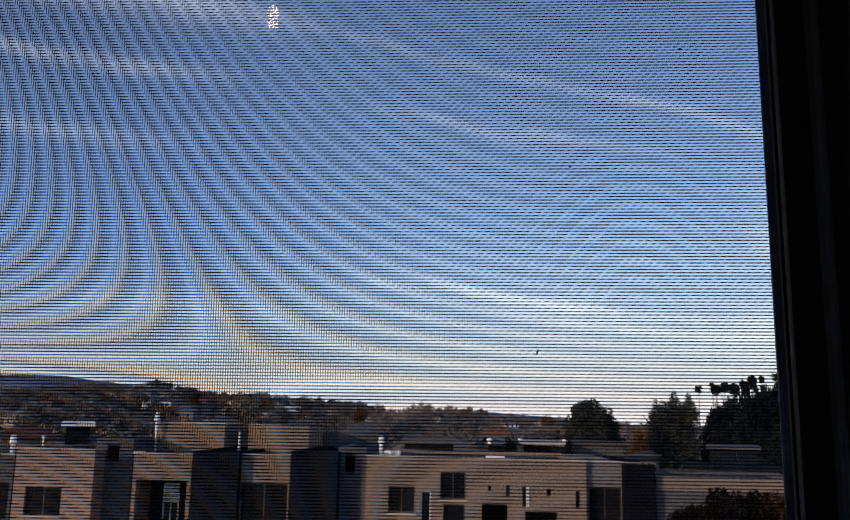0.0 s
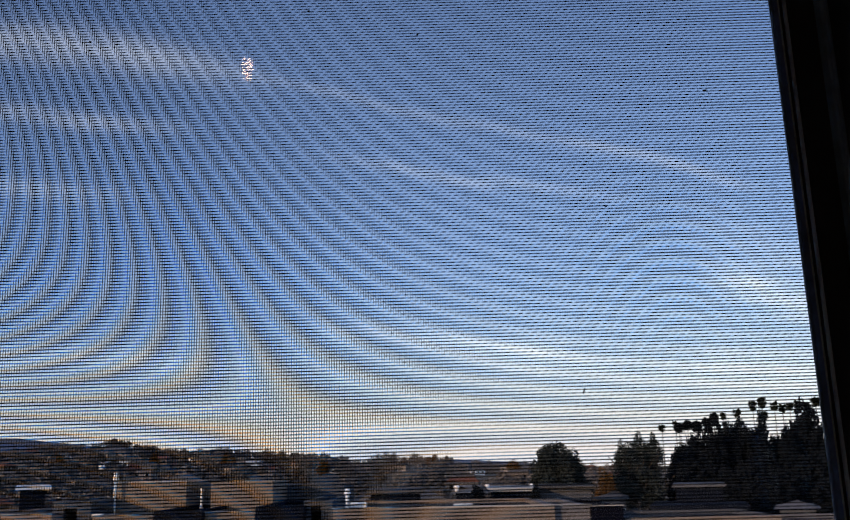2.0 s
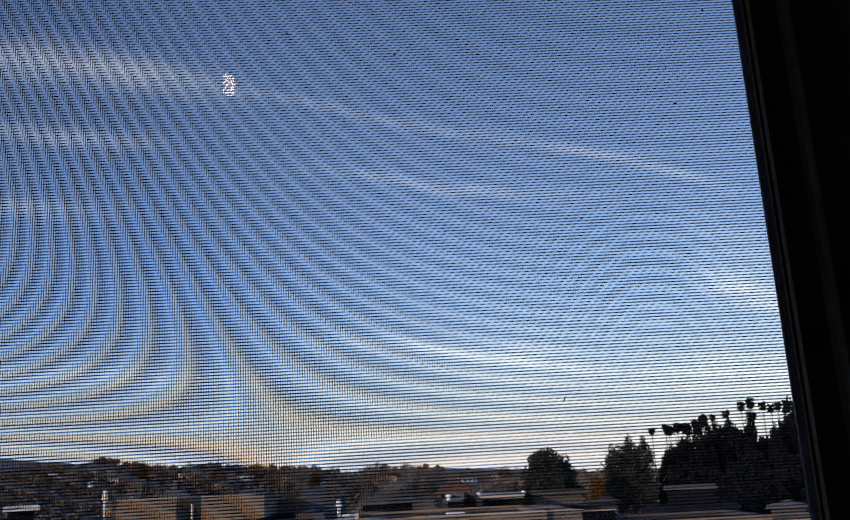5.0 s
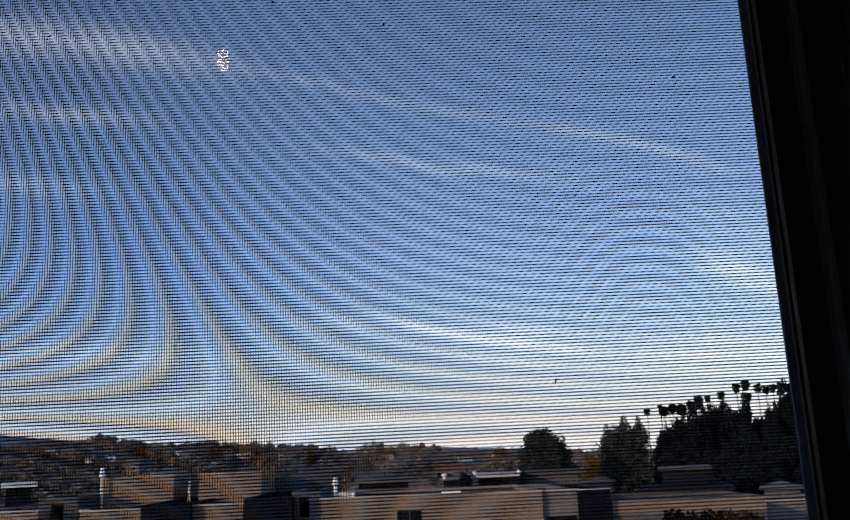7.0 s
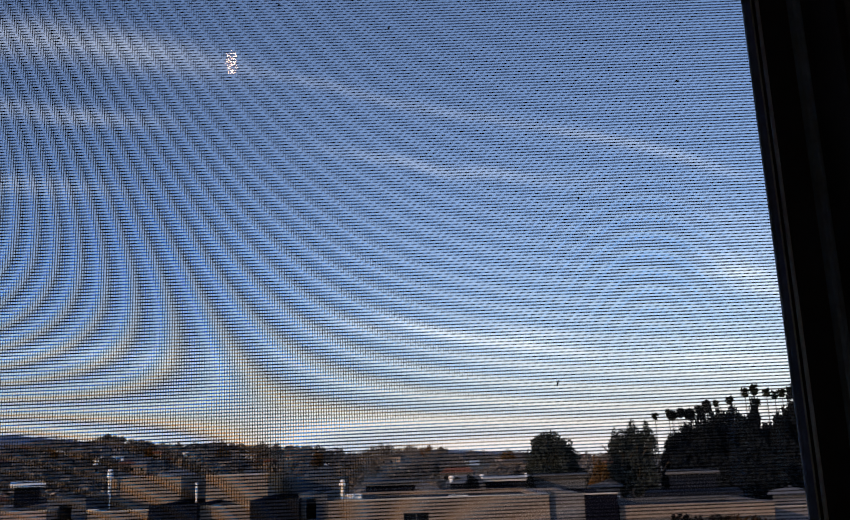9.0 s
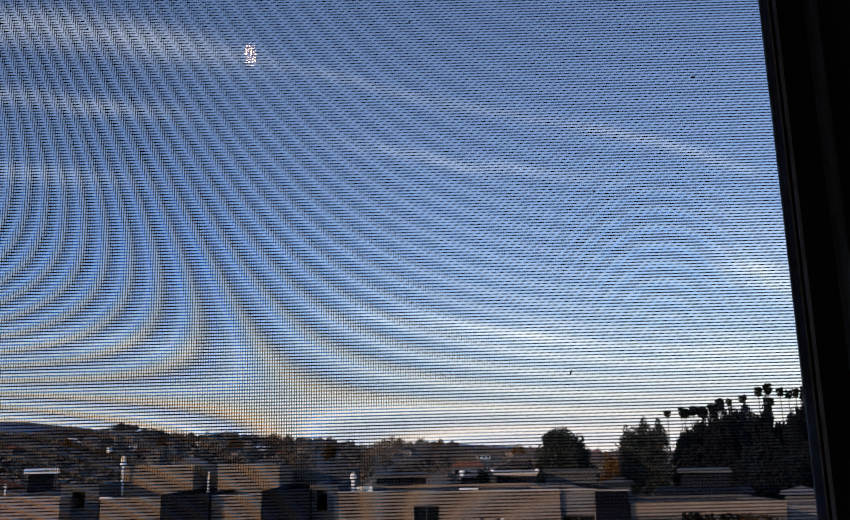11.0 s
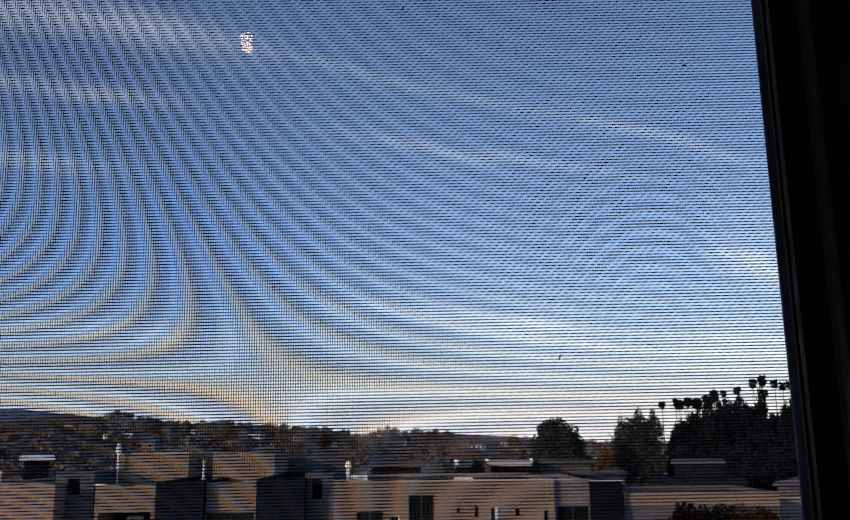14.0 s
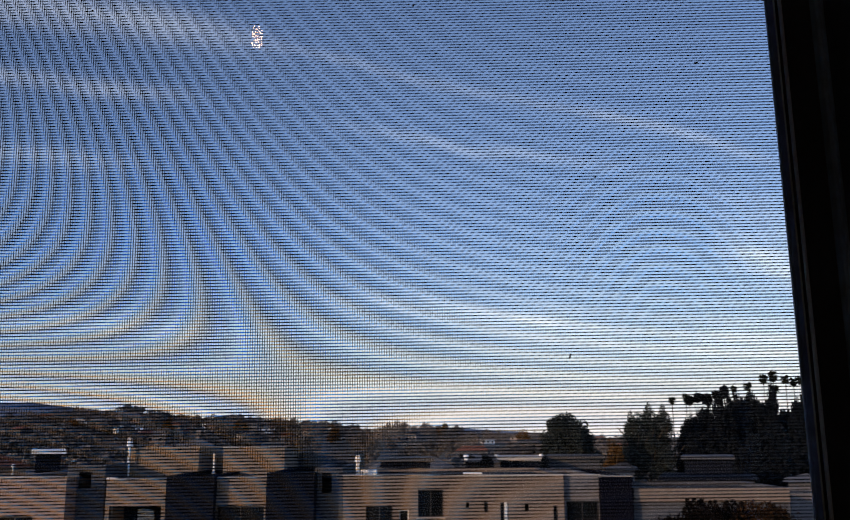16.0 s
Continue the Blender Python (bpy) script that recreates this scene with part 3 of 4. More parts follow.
vent_pipe(-0.3437, Y + 4.2, -0.0560, -0.0112, 0.07, "white painted flue pipe with a tall cap beside the top storey", hood=2.2, hood_h=0.42)
vent_pipe(-0.0861, Y + 1.2, -0.0520, -0.0290, 0.09, "white painted flue pipe with a rain cap on the roof", hood=1.8, hood_h=0.3)
vent_pipe(-0.2475, Y + 5.0, -0.0400, -0.0225, 0.06, "thin white vent pipe between the rooftop storeys")
vent_pipe(-0.5085, Y + 3.4, -0.0560, -0.0400, 0.11, "white painted flue pipe with a rain cap on the roof", hood=1.7, hood_h=0.4)
vent_pipe(-0.4735, 61.0, -0.0420, -0.0330, 0.06, "small white vent pipe on a red tile roof", hood=2.6, hood_h=0.16)
vent_pipe(0.0352, 61.0, -0.0300, -0.0235, 0.13, "short white roof vent on a dark house", hood=1.7, hood_h=0.16)
vent_pipe(0.0690, 67.0, -0.0290, -0.0225, 0.13, "short white roof vent on a dark house", hood=1.7, hood_h=0.16)
vent_pipe(0.1185, 68.0, -0.0290, -0.0225, 0.09, "short white roof vent on a dark house", hood=1.7, hood_h=0.16)


def tee_vent(u, y, low, top, half):
    """A flat-capped roof vent on a post."""
    ob = thing("roof_vent", u * y, y, EYE + low * y, "white flat-capped vent on a short post above the flat roof", "roof vent")
    h = (top - low) * y
    part("post", boxed(-0.07, 0.07, -0.07, 0.07, 0, h - 0.13, bevel=0.01), WHITE_PAINT, ob)
    part("cap", boxed(-half, half, -0.18, 0.18, h - 0.13, h, bevel=0.02), WHITE_PAINT, ob)
    part("flashing", boxed(-0.16, 0.16, -0.16, 0.16, -0.03, 0.03, bevel=0.01), GALVANISED, ob)
    return ob


tee_vent(-0.3610, Y + 1.2, -0.0545, -0.0447, 0.23)


def roof_unit(u, y, low, w, d, h, label):
    ob = thing("air_conditioner", u * y, y, EYE + low * y, label, "air conditioner", "rooftop machines")
    part("cabinet", boxed(-w / 2, w / 2, -d / 2, d / 2, 0.1, h, bevel=0.02), WHITE_PAINT, ob)
    bm = bmesh.new()
    for k in range(7):
        z = 0.18 + (h - 0.3) * k / 7
        box(bm, -w * 0.42, w * 0.42, -d / 2 - 0.025, -d / 2 - 0.004, z, z + 0.03)
    part("louvres", bm, WHITE_PAINT, ob)
    for sx in (-1, 1):
        part("foot", boxed(sx * w * 0.4 - 0.04, sx * w * 0.4 + 0.04, -d * 0.45, d * 0.45, 0, 0.1), BLACK_METAL, ob)
    return ob


roof_unit(-0.0735, Y + 2.0, -0.0545, 0.75, 0.6, 0.75, "white metal air conditioner on the flat roof")
roof_unit(0.0420, Y + 3.0, -0.0540, 0.9, 0.7, 0.6, "white metal air conditioner on the flat roof")

def wall_sill(u0, u1, y, w):
    ob = thing("window_sill", (u0 + u1) / 2 * y, y, EYE + w * y, "pale projecting window sill", "window sill", "window sills")
    h = (u1 - u0) * y / 2 + 0.08
    part("slab", boxed(-h, h, -0.10, -0.003, -0.09, -0.01, bevel=0.01), CAPSTONE, ob)
    return ob


wall_sill(-0.489, -0.447, Y, -0.118)
wall_sill(-0.0766, -0.0468, Y, -0.1041)
wall_sill(-0.0188, 0.0094, Y, -0.0880)
wall_sill(0.1460, 0.1810, Y + 0.3, -0.118)

# balcony in the first opening: a rail, and a sliding door half open
balc = thing("balcony", -0.332 * Y, Y, EYE - 0.150 * Y, "dark balcony with a white sliding door", "balcony")
part("floor_slab", boxed(-1.2, 1.2, 0.05, 1.8, -0.2, 0.0), STUCCO_GREY, balc)
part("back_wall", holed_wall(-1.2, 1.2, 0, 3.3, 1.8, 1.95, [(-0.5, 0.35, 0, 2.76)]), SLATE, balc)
window_in(balc, -0.46, 0.30, 0.02, 2.72, 1.62, FRAME_WHITE, 1, "sliding_door")
for k in range(9):
    part("blind_slat", boxed(-0.40, 0.24, 1.585, 1.610, 1.86 + 0.09 * k, 1.92 + 0.09 * k), WHITE_PAINT, balc)
part("handrail", boxed(-1.1, 1.1, 0.06, 0.11, 1.02, 1.07), FRAME_DARK, balc)
for k in range(15):
    part("baluster", boxed(-1.05 + 0.15 * k, -1.03 + 0.15 * k, 0.075, 0.095, 0.0, 1.02), FRAME_DARK, balc)


# ---- houses behind ----
def house(x, y, w, d, h, roof_mat, wall_mat, label, rz=0.0, gable=True, base=None, group="hillside houses"):
    z0 = ground_height(x, y) if base is None else base
    ob = thing("house", x, y, z0 - 0.3, label, "house", group, rz=rz)
    part("wall", boxed(-w / 2, w / 2, 0, d, 0, h + 0.3), wall_mat, ob)
    bm = bmesh.new()
    if gable:
        e, r = 0.35, min(w, d) * 0.22
        vs = [bm.verts.new(c) for c in ((-w / 2 - e, -e, h + 0.31), (w / 2 + e, -e, h + 0.31), (w / 2 + e, d + e, h + 0.31), (-w / 2 - e, d + e, h + 0.31),
                                        (-w / 2 + d * 0.25, d / 2, h + 0.3 + r), (w / 2 - d * 0.25, d / 2, h + 0.3 + r))]
        for f in ((0, 1, 5, 4), (2, 3, 4, 5), (1, 2, 5), (3, 0, 4), (3, 2, 1, 0)):
            bm.faces.new([vs[i] for i in f])
    else:
        box(bm, -w / 2 - 0.3, w / 2 + 0.3, -0.3, d + 0.3, h + 0.31, h + 0.55)
    part("roof", bm, roof_mat, ob)
    n = max(2, int(w / 3))
    for k in range(n):
        c = -w / 2 + w * (k + 0.5) / n
        for storey in range(max(1, int(h / 2.9))):
            zb = 1.2 + 2.9 * storey
            win = part("window", boxed(c - 0.6, c + 0.6, -0.05, 0.03, zb, zb + 1.25), FRAME_WHITE if k % 2 else FRAME_DARK, ob)
            part("pane", boxed(c - 0.53, c + 0.53, -0.065, -0.052, zb + 0.07, zb + 1.18), GLASS_FAR, win)
    return ob


def near_house(u0, u1, y, top, roof_mat, wall_mat, label, gable=False, d=8.0):
    """A house placed to fit the camera's view: apparent width and roof height, turned to face the camera."""
    x = (u0 + u1) / 2 * y
    zt = EYE + top * y
    g = ground_height(x, y)
    w = (u1 - u0) * y
    h = zt - g - (min(w, d) * 0.22 if gable else 0.25)
    return house(x, y, w, d, max(h, 2.6), roof_mat, wall_mat, label, rz=-math.degrees(math.atan2(x, y)), gable=gable, base=g, group="houses behind the flats")


near_house(-0.4475, -0.4215, 56, -0.0142, WHITE_PAINT, SLATE, "dark boxy house with a white flat roof")
near_house(-0.530, -0.462, 62, -0.0180, RED_TILE, HOUSE_WALL, "house with a red clay tile roof", True)
near_house(-0.060, -0.005, 62, -0.0245, SHINGLE, SLATE, "low dark house with a flat shingle roof")
near_house(0.034, 0.066, 60, -0.0215, SHINGLE, SLATE, "small dark house with a shingle roof", True)
near_house(0.0735, 0.1200, 66, -0.0238, CAPSTONE, SLATE, "low dark house with a white flat roof edge")
near_house(0.1277, 0.1837, 72, -0.0225, SHINGLE, STUCCO_GREY, "grey boxy house below a round tree")
# dark walls and grey roof stand in for the shade of the trees
near_house(0.2795, 0.3295, 76, -0.0230, STUCCO_GREY, SLATE, "house against trees, tree shade painted into its walls and roof")
near_house(0.255, 0.352, 70, -0.0455, SLATE, STUCCO_GREY, "low grey outbuilding in front of the pale house")
near_house(0.3930, 0.4300, 62, -0.0430, SHINGLE, STUCCO_GREY, "small grey cottage with a grey roof", True, 5.0)
near_house(0.190, 0.222, 84, -0.0300, SHINGLE, HOUSE_WALL, "small house with a grey shingle roof", True)
near_house(-0.170, -0.120, 75, -0.0120, SHINGLE, HOUSE_WALL, "house with a grey shingle roof", True)
near_house(-0.300, -0.235, 80, -0.0040, SHINGLE, HOUSE_WALL, "house with a grey shingle roof among trees", True)

rng = random.Random(7)
WALLS = [HOUSE_WALL, HOUSE_WALL, HOUSE_WALL, HOUSE_WALL, STUCCO_GREY, STUCCO_GREY]
for k in range(95):
    yy = 95 + 760 * (k / 95) ** 1.25 + rng.uniform(-8, 8)
    u = rng.uniform(-0.60, 0.24)
    rm = rng.choice([SHINGLE, SHINGLE, RED_TILE, ROOFING])
    tall = rng.random() < 0.3
    house(u * yy, yy, rng.uniform(7, 13), rng.uniform(6, 10), 5.8 if tall else 3.1, rm, rng.choice(WALLS),
          "%s hillside house with a %s roof" % ("two-storey stucco" if tall else "low stucco", "red tile" if rm == RED_TILE else "grey"),
          rz=rng.uniform(-30, 30), gable=rng.random() < 0.75)


def slope_distance(u, w):
    """How far off the rising ground is seen at the height w."""
    lo, hi = 90.0, 880.0
    for _ in range(30):
        mid = (lo + hi) / 2
        lo, hi = (mid, hi) if (ground_height(u * mid, mid) - EYE) / mid < w else (lo, mid)
    return (lo + hi) / 2


for u, w, wide, h in ((-0.395, 0.0150, 9, 3.2), (-0.345, 0.004, 7, 3.0), (-0.190, 0.0040, 6, 3.0), (-0.096, -0.0060, 6, 2.8), (-0.070, 0.001, 5, 2.8), (0.035, -0.014, 5, 2.8),
                      (0.060, -0.009, 5, 2.8), (0.092, -0.013, 7, 2.8), (-0.255, 0.010, 6, 2.8)):
    d = slope_distance(u, w)
    house(u * d, d, wide * min(d / 300, 1.2) + 3, 6, h, CAPSTONE, WHITE_PAINT, "small white house with a pale flat roof", rz=-math.degrees(math.atan(u)) + 12, gable=False)


# ---- trees ----
def crown_mesh(name, mat, count, leaf, shape, seed, clumps=26, spread=0.30, squash=1.0):
    """Many small leaf sprays gathered in clumps; shape(v) gives the radius towards a unit vector."""
    r = np.random.default_rng(seed)
    d = r.normal(size=(clumps, 3))
    d /= np.linalg.norm(d, axis=1)[:, None]
    rad = np.array([shape(v) for v in d]) * r.uniform(0.45, 0.88, clumps)
    cen = d * rad[:, None]
    which = r.integers(0, clumps, count)
    off = r.normal(size=(count, 3))
    off /= np.linalg.norm(off, axis=1)[:, None]
    p = cen[which] + off * (spread * r.uniform(0.35, 1.0, count) ** 0.5)[:, None]
    p[:, 2] *= squash
    a = r.normal(size=(count, 3))
    a /= np.linalg.norm(a, axis=1)[:, None]
    b = np.cross(a, r.normal(size=(count, 3)))
    b /= np.linalg.norm(b, axis=1)[:, None]
    s = leaf * r.uniform(0.6, 1.4, count)[:, None]
    quad = np.stack([p - a * s, p + b * s * 0.55, p + a * s, p - b * s * 0.55], 1).reshape(-1, 3)
    idx = np.arange(count * 4).reshape(-1, 4)
    m = bpy.data.meshes.new(name)
    m.from_pydata(quad.tolist(), [], idx.tolist())
    m.materials.append(mat)
    return m


def limb(bm, a, b, r0, r1, n=6):
    a, b = Vector(a), Vector(b)
    q = (b - a).to_track_quat("Z", "Y").to_matrix()
    rings = []
    for c, r in ((a, r0), (b, r1)):
        rings.append([bm.verts.new(c + q @ Vector((r * math.cos(2 * math.pi * i / n), r * math.sin(2 * math.pi * i / n), 0))) for i in range(n)])
    for i in range(n):
        bm.faces.new((rings[0][i], rings[0][(i + 1) % n], rings[1][(i + 1) % n], rings[1][i]))


def trunk_mesh(seed):
    """A trunk one unit high that forks into limbs within a crown of unit radius above it."""
    r = random.Random(seed)
    bm = bmesh.new()
    limb(bm, (0, 0, 0), (0.02, 0, 0.5), 0.035, 0.028, 8)
    limb(bm, (0.02, 0, 0.49), (0, 0.02, 1.0), 0.028, 0.012, 8)
    for k in range(8):
        a = 2 * math.pi * k / 8 + r.uniform(-0.3, 0.3)
        z = r.uniform(0.42, 0.8)
        limb(bm, (0.015, 0, z), (0.24 * math.cos(a), 0.24 * math.sin(a), z + r.uniform(0.1, 0.25)), 0.014, 0.004)
    m = bpy.data.meshes.new("trunk")
    bm.to_mesh(m)
    bm.free()
    m.materials.append(BARK)
    return m


TRUNKS = [trunk_mesh(3), trunk_mesh(9)]


def round_shape(v):
    return 1.0 - 0.12 * max(0, v[2])


def tall_shape(v):
    return 1.0 + 0.25 * v[2]


CROWNS = {
    "round": crown_mesh("crown", LEAF_OLIVE, 24000, 0.046, round_shape, 1, 130, 0.26),
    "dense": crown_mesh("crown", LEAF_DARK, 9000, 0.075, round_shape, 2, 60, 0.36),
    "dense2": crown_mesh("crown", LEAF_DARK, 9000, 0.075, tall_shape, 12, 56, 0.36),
    "airy": crown_mesh("crown", LEAF_OLIVE, 5600, 0.050, round_shape, 3, 44, 0.26),
    "brown": crown_mesh("crown", LEAF_RUST_LIT, 14000, 0.045, round_shape, 14, 90, 0.32),
    "rust": crown_mesh("crown", LEAF_RUST_SHADED, 12000, 0.055, round_shape, 4, 80, 0.34),
    "orange": crown_mesh("crown", LEAF_ORANGE, 1600, 0.08, round_shape, 5, 24, 0.34),
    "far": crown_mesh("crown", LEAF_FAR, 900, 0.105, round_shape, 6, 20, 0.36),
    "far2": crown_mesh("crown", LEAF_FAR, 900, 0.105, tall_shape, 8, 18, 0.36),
}


def tree(x, y, top, rx, rz, kind, label, base=None, lean=0.0, category="tree", group="", slim=1.0):
    """A tree whose crown, rx wide and rz high in half, ends at the height top."""
    g = ground_height(x, y) - 0.1 if base is None else base
    ob = thing("tree", x, y, g, label, category, group)
    c = new("crown", CROWNS[kind])
    c.parent = ob
    c.matrix_basis = Matrix.LocRotScale((0, 0, top - g - rz), Euler((0, radians(lean), (x * 7.3 + y) % 6.28)), (rx, rx, rz))
    t = new("trunk", TRUNKS[int(abs(x)) % 2])
    t.parent = ob
    h = max(top - g - rz * 0.6, 0.5)
    t.matrix_basis = Matrix.LocRotScale((0, 0, 0), None, (h * 0.75 * slim, h * 0.75 * slim, h))
    return ob


def tree_uw(u, y, top, rx, rz, kind, label, **kw):
    return tree(u * y, y, EYE + top * y, rx, rz, kind, label, **kw)


tree_uw(0.1492, 92, 0.0285, 2.75, 3.3, "round", "round dense olive-green tree above the roofs")
tree_uw(0.1500, 93, 0.0080, 3.3, 3.6, "round", "dense olive-green tree above the roofs")
tree_uw(0.2235, 100, 0.0285, 1.3, 2.6, "airy", "airy olive-green tree with gaps in its crown")
tree_uw(0.2395, 101, 0.0375, 1.3, 2.9, "airy", "airy olive-green tree with gaps in its crown")
tree_uw(0.2560, 101, 0.0360, 1.3, 2.9, "airy", "airy olive-green tree with gaps in its crown")
tree_uw(0.1228, 61, -0.0205, 0.34, 0.85, "dense", "narrow dark evergreen shrub beside a house")
tree_uw(0.0578, 58, -0.0220, 0.40, 0.85, "dense2", "narrow dark evergreen shrub beside a house")
tree_uw(0.2420, 99, 0.0060, 3.0, 3.0, "airy", "spreading olive-green tree behind the houses")
tree_uw(0.2000, 88, -0.0030, 1.1, 1.9, "orange", "small orange autumn tree between houses")
tree_uw(0.1930, 120, -0.0040, 2.4, 2.4, "far2", "low olive-green tree behind the houses")
tree_uw(0.2180, 110, -0.0050, 2.2, 2.4, "airy", "low olive-green tree behind the houses")
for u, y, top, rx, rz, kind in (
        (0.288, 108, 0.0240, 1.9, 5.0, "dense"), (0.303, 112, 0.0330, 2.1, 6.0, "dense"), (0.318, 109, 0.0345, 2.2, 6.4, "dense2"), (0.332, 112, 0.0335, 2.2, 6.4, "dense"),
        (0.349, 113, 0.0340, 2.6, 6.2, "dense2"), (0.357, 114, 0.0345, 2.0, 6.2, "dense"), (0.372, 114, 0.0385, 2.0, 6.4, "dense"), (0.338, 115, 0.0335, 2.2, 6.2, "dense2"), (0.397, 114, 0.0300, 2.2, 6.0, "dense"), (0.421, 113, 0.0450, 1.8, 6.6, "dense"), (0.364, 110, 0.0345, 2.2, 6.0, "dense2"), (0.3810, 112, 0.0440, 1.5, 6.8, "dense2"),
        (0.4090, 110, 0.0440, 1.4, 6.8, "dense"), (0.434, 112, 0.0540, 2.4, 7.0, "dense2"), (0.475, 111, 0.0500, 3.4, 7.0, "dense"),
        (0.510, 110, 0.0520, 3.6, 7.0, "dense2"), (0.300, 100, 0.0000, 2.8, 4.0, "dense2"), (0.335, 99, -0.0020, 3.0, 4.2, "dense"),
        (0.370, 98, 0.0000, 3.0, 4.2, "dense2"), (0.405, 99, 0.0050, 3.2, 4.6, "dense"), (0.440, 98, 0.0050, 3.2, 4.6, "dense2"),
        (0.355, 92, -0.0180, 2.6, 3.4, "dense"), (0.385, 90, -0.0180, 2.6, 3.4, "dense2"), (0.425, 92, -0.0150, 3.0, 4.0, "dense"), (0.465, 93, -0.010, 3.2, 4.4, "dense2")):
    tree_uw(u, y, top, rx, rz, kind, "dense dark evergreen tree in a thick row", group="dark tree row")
# leaning pines above the row
for u, top, rx, rz, lean in ((0.2880, 0.0450, 0.60, 0.7, -20), (0.2975, 0.0480, 0.65, 0.7, -25), (0.3080, 0.0470, 0.75, 0.8, 15), (0.3195, 0.0510, 0.60, 1.0, 30), (0.3280, 0.0565, 0.60, 0.9, 30)):
    tree_uw(u, 116, top, rx, rz, "dense", "thin pine crown leaning over the dark trees", lean=lean, group="pines above the tree row", slim=0.25)
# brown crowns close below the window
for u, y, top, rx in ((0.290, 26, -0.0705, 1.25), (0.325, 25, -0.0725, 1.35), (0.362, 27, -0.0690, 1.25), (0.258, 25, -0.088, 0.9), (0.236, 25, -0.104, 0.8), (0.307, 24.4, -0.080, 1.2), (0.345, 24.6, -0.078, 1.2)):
    tree_uw(u, y, top, rx, 1.6, "brown" if u > 0.34 else "rust", "rust-brown tree crown in the lighter, lit leaf colour" if u > 0.34 else "rust-brown tree crown with shade painted into its leaves", group="brown street trees")


def palm_head_mesh(seed):
    """A ball of drooping fans, one unit across in half."""
    r = random.Random(seed)
    vs, fs = [], []
    for k in range(64):
        a, e = r.uniform(0, 2 * math.pi), math.asin(r.uniform(-0.92, 0.80))
        d = Vector((math.cos(a) * math.cos(e), math.sin(a) * math.cos(e), math.sin(e)))
        side = d.cross(Vector((0, 0, 1))).normalized()
        tip = d * r.uniform(0.85, 1.15)
        mid = d * 0.55
        base = len(vs)
        pts = [d * 0.05]
        for j in range(-3, 4):
            sp = j / 3
            pts.append(mid + (tip - mid) * (1 - 0.45 * abs(sp)) + side * sp * 0.42 - Vector((0, 0, 0.12 * abs(sp) + 0.05)))
        vs += [tuple(p) for p in pts]
        for j in range(1, 7):
            fs.append((base, base + j, base + j + 1))
    m = bpy.data.meshes.new("fronds")
    m.from_pydata(vs, [], fs)
    m.materials.append(PALM_LEAF)
    return m


PALM_HEADS = [palm_head_mesh(1), palm_head_mesh(2), palm_head_mesh(3)]
bm = bmesh.new()
rings = [[bm.verts.new((0.5 * math.sin(k * 0.5) + (1.0 - 0.09 * k) * math.cos(math.pi * i / 4), (1.0 - 0.09 * k) * math.sin(math.pi * i / 4), k / 6)) for i in range(8)] for k in range(7)]
for low_ring, high_ring in zip(rings, rings[1:]):
    for i in range(8):
        bm.faces.new((low_ring[i], low_ring[(i + 1) % 8], high_ring[(i + 1) % 8], high_ring[i]))
PALM_TRUNK = bpy.data.meshes.new("trunk")
bm.to_mesh(PALM_TRUNK)
bm.free()
PALM_TRUNK.materials.append(BARK)


def palm(u, w, y, r, k):
    x, zc = u * y, EYE + w * y
    g = ground_height(x, y) - 0.2
    ob = thing("palm_tree", x, y, g, "tall fan palm with a round head on a thin trunk", "palm tree", "palms on the skyline")
    h = new("fronds", PALM_HEADS[k % 3])
    h.parent = ob
    h.matrix_basis = Matrix.LocRotScale((0, 0, zc - g), Euler((0, 0, k * 1.3)), (r, r, r * (1.05 + 0.12 * (k % 3))))
    t = new("trunk", PALM_TRUNK)
    t.parent = ob
    t.matrix_basis = Matrix.LocRotScale((0, 0, 0), None, (0.24, 0.24, zc - g))
    return ob


for k, (u, w, r) in enumerate([(0.2684, 0.0391, 1.45), (0.2840, 0.0428, 1.3), (0.3388, 0.0518, 1.2), (0.3546, 0.0550, 1.6), (0.3730, 0.0630, 1.7),
                               (0.3840, 0.0668, 1.8), (0.3854, 0.0516, 1.6), (0.3977, 0.0623, 1.6), (0.4067, 0.0600, 1.5), (0.4151, 0.0613, 1.6),
                               (0.4247, 0.0629, 1.7), (0.4340, 0.0615, 1.6), (0.4450, 0.0660, 1.9), (0.4600, 0.0640, 1.8)]):
    palm(u, w, 300.0 + 4 * (k % 3), r, k)

# trees among the hillside houses
for k in range(230):
    yy = 85 + 780 * (k / 230) ** 1.2 + rng.uniform(-10, 10)
    u = rng.uniform(-0.62, 0.22)
    r = rng.uniform(2.2, 4.6)
    x = u * yy
    g = ground_height(x, yy)
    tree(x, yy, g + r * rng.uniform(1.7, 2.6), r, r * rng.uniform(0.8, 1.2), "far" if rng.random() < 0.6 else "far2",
         "tree among hillside houses, haze painted into its leaves", group="hillside trees")
for u, w in ((-0.115, -0.008), (-0.30, 0.003), (0.10, -0.012), (-0.22, -0.002), (0.17, -0.012), (-0.41, 0.0), (0.01, -0.006)):
    d = slope_distance(u, w)
    r0 = 1.2 + 0.006 * d
    tree(u * d, d, ground_height(u * d, d) + 2.4 * r0, r0, r0 * 1.2, "orange", "orange-brown autumn tree among hillside houses", group="autumn trees")
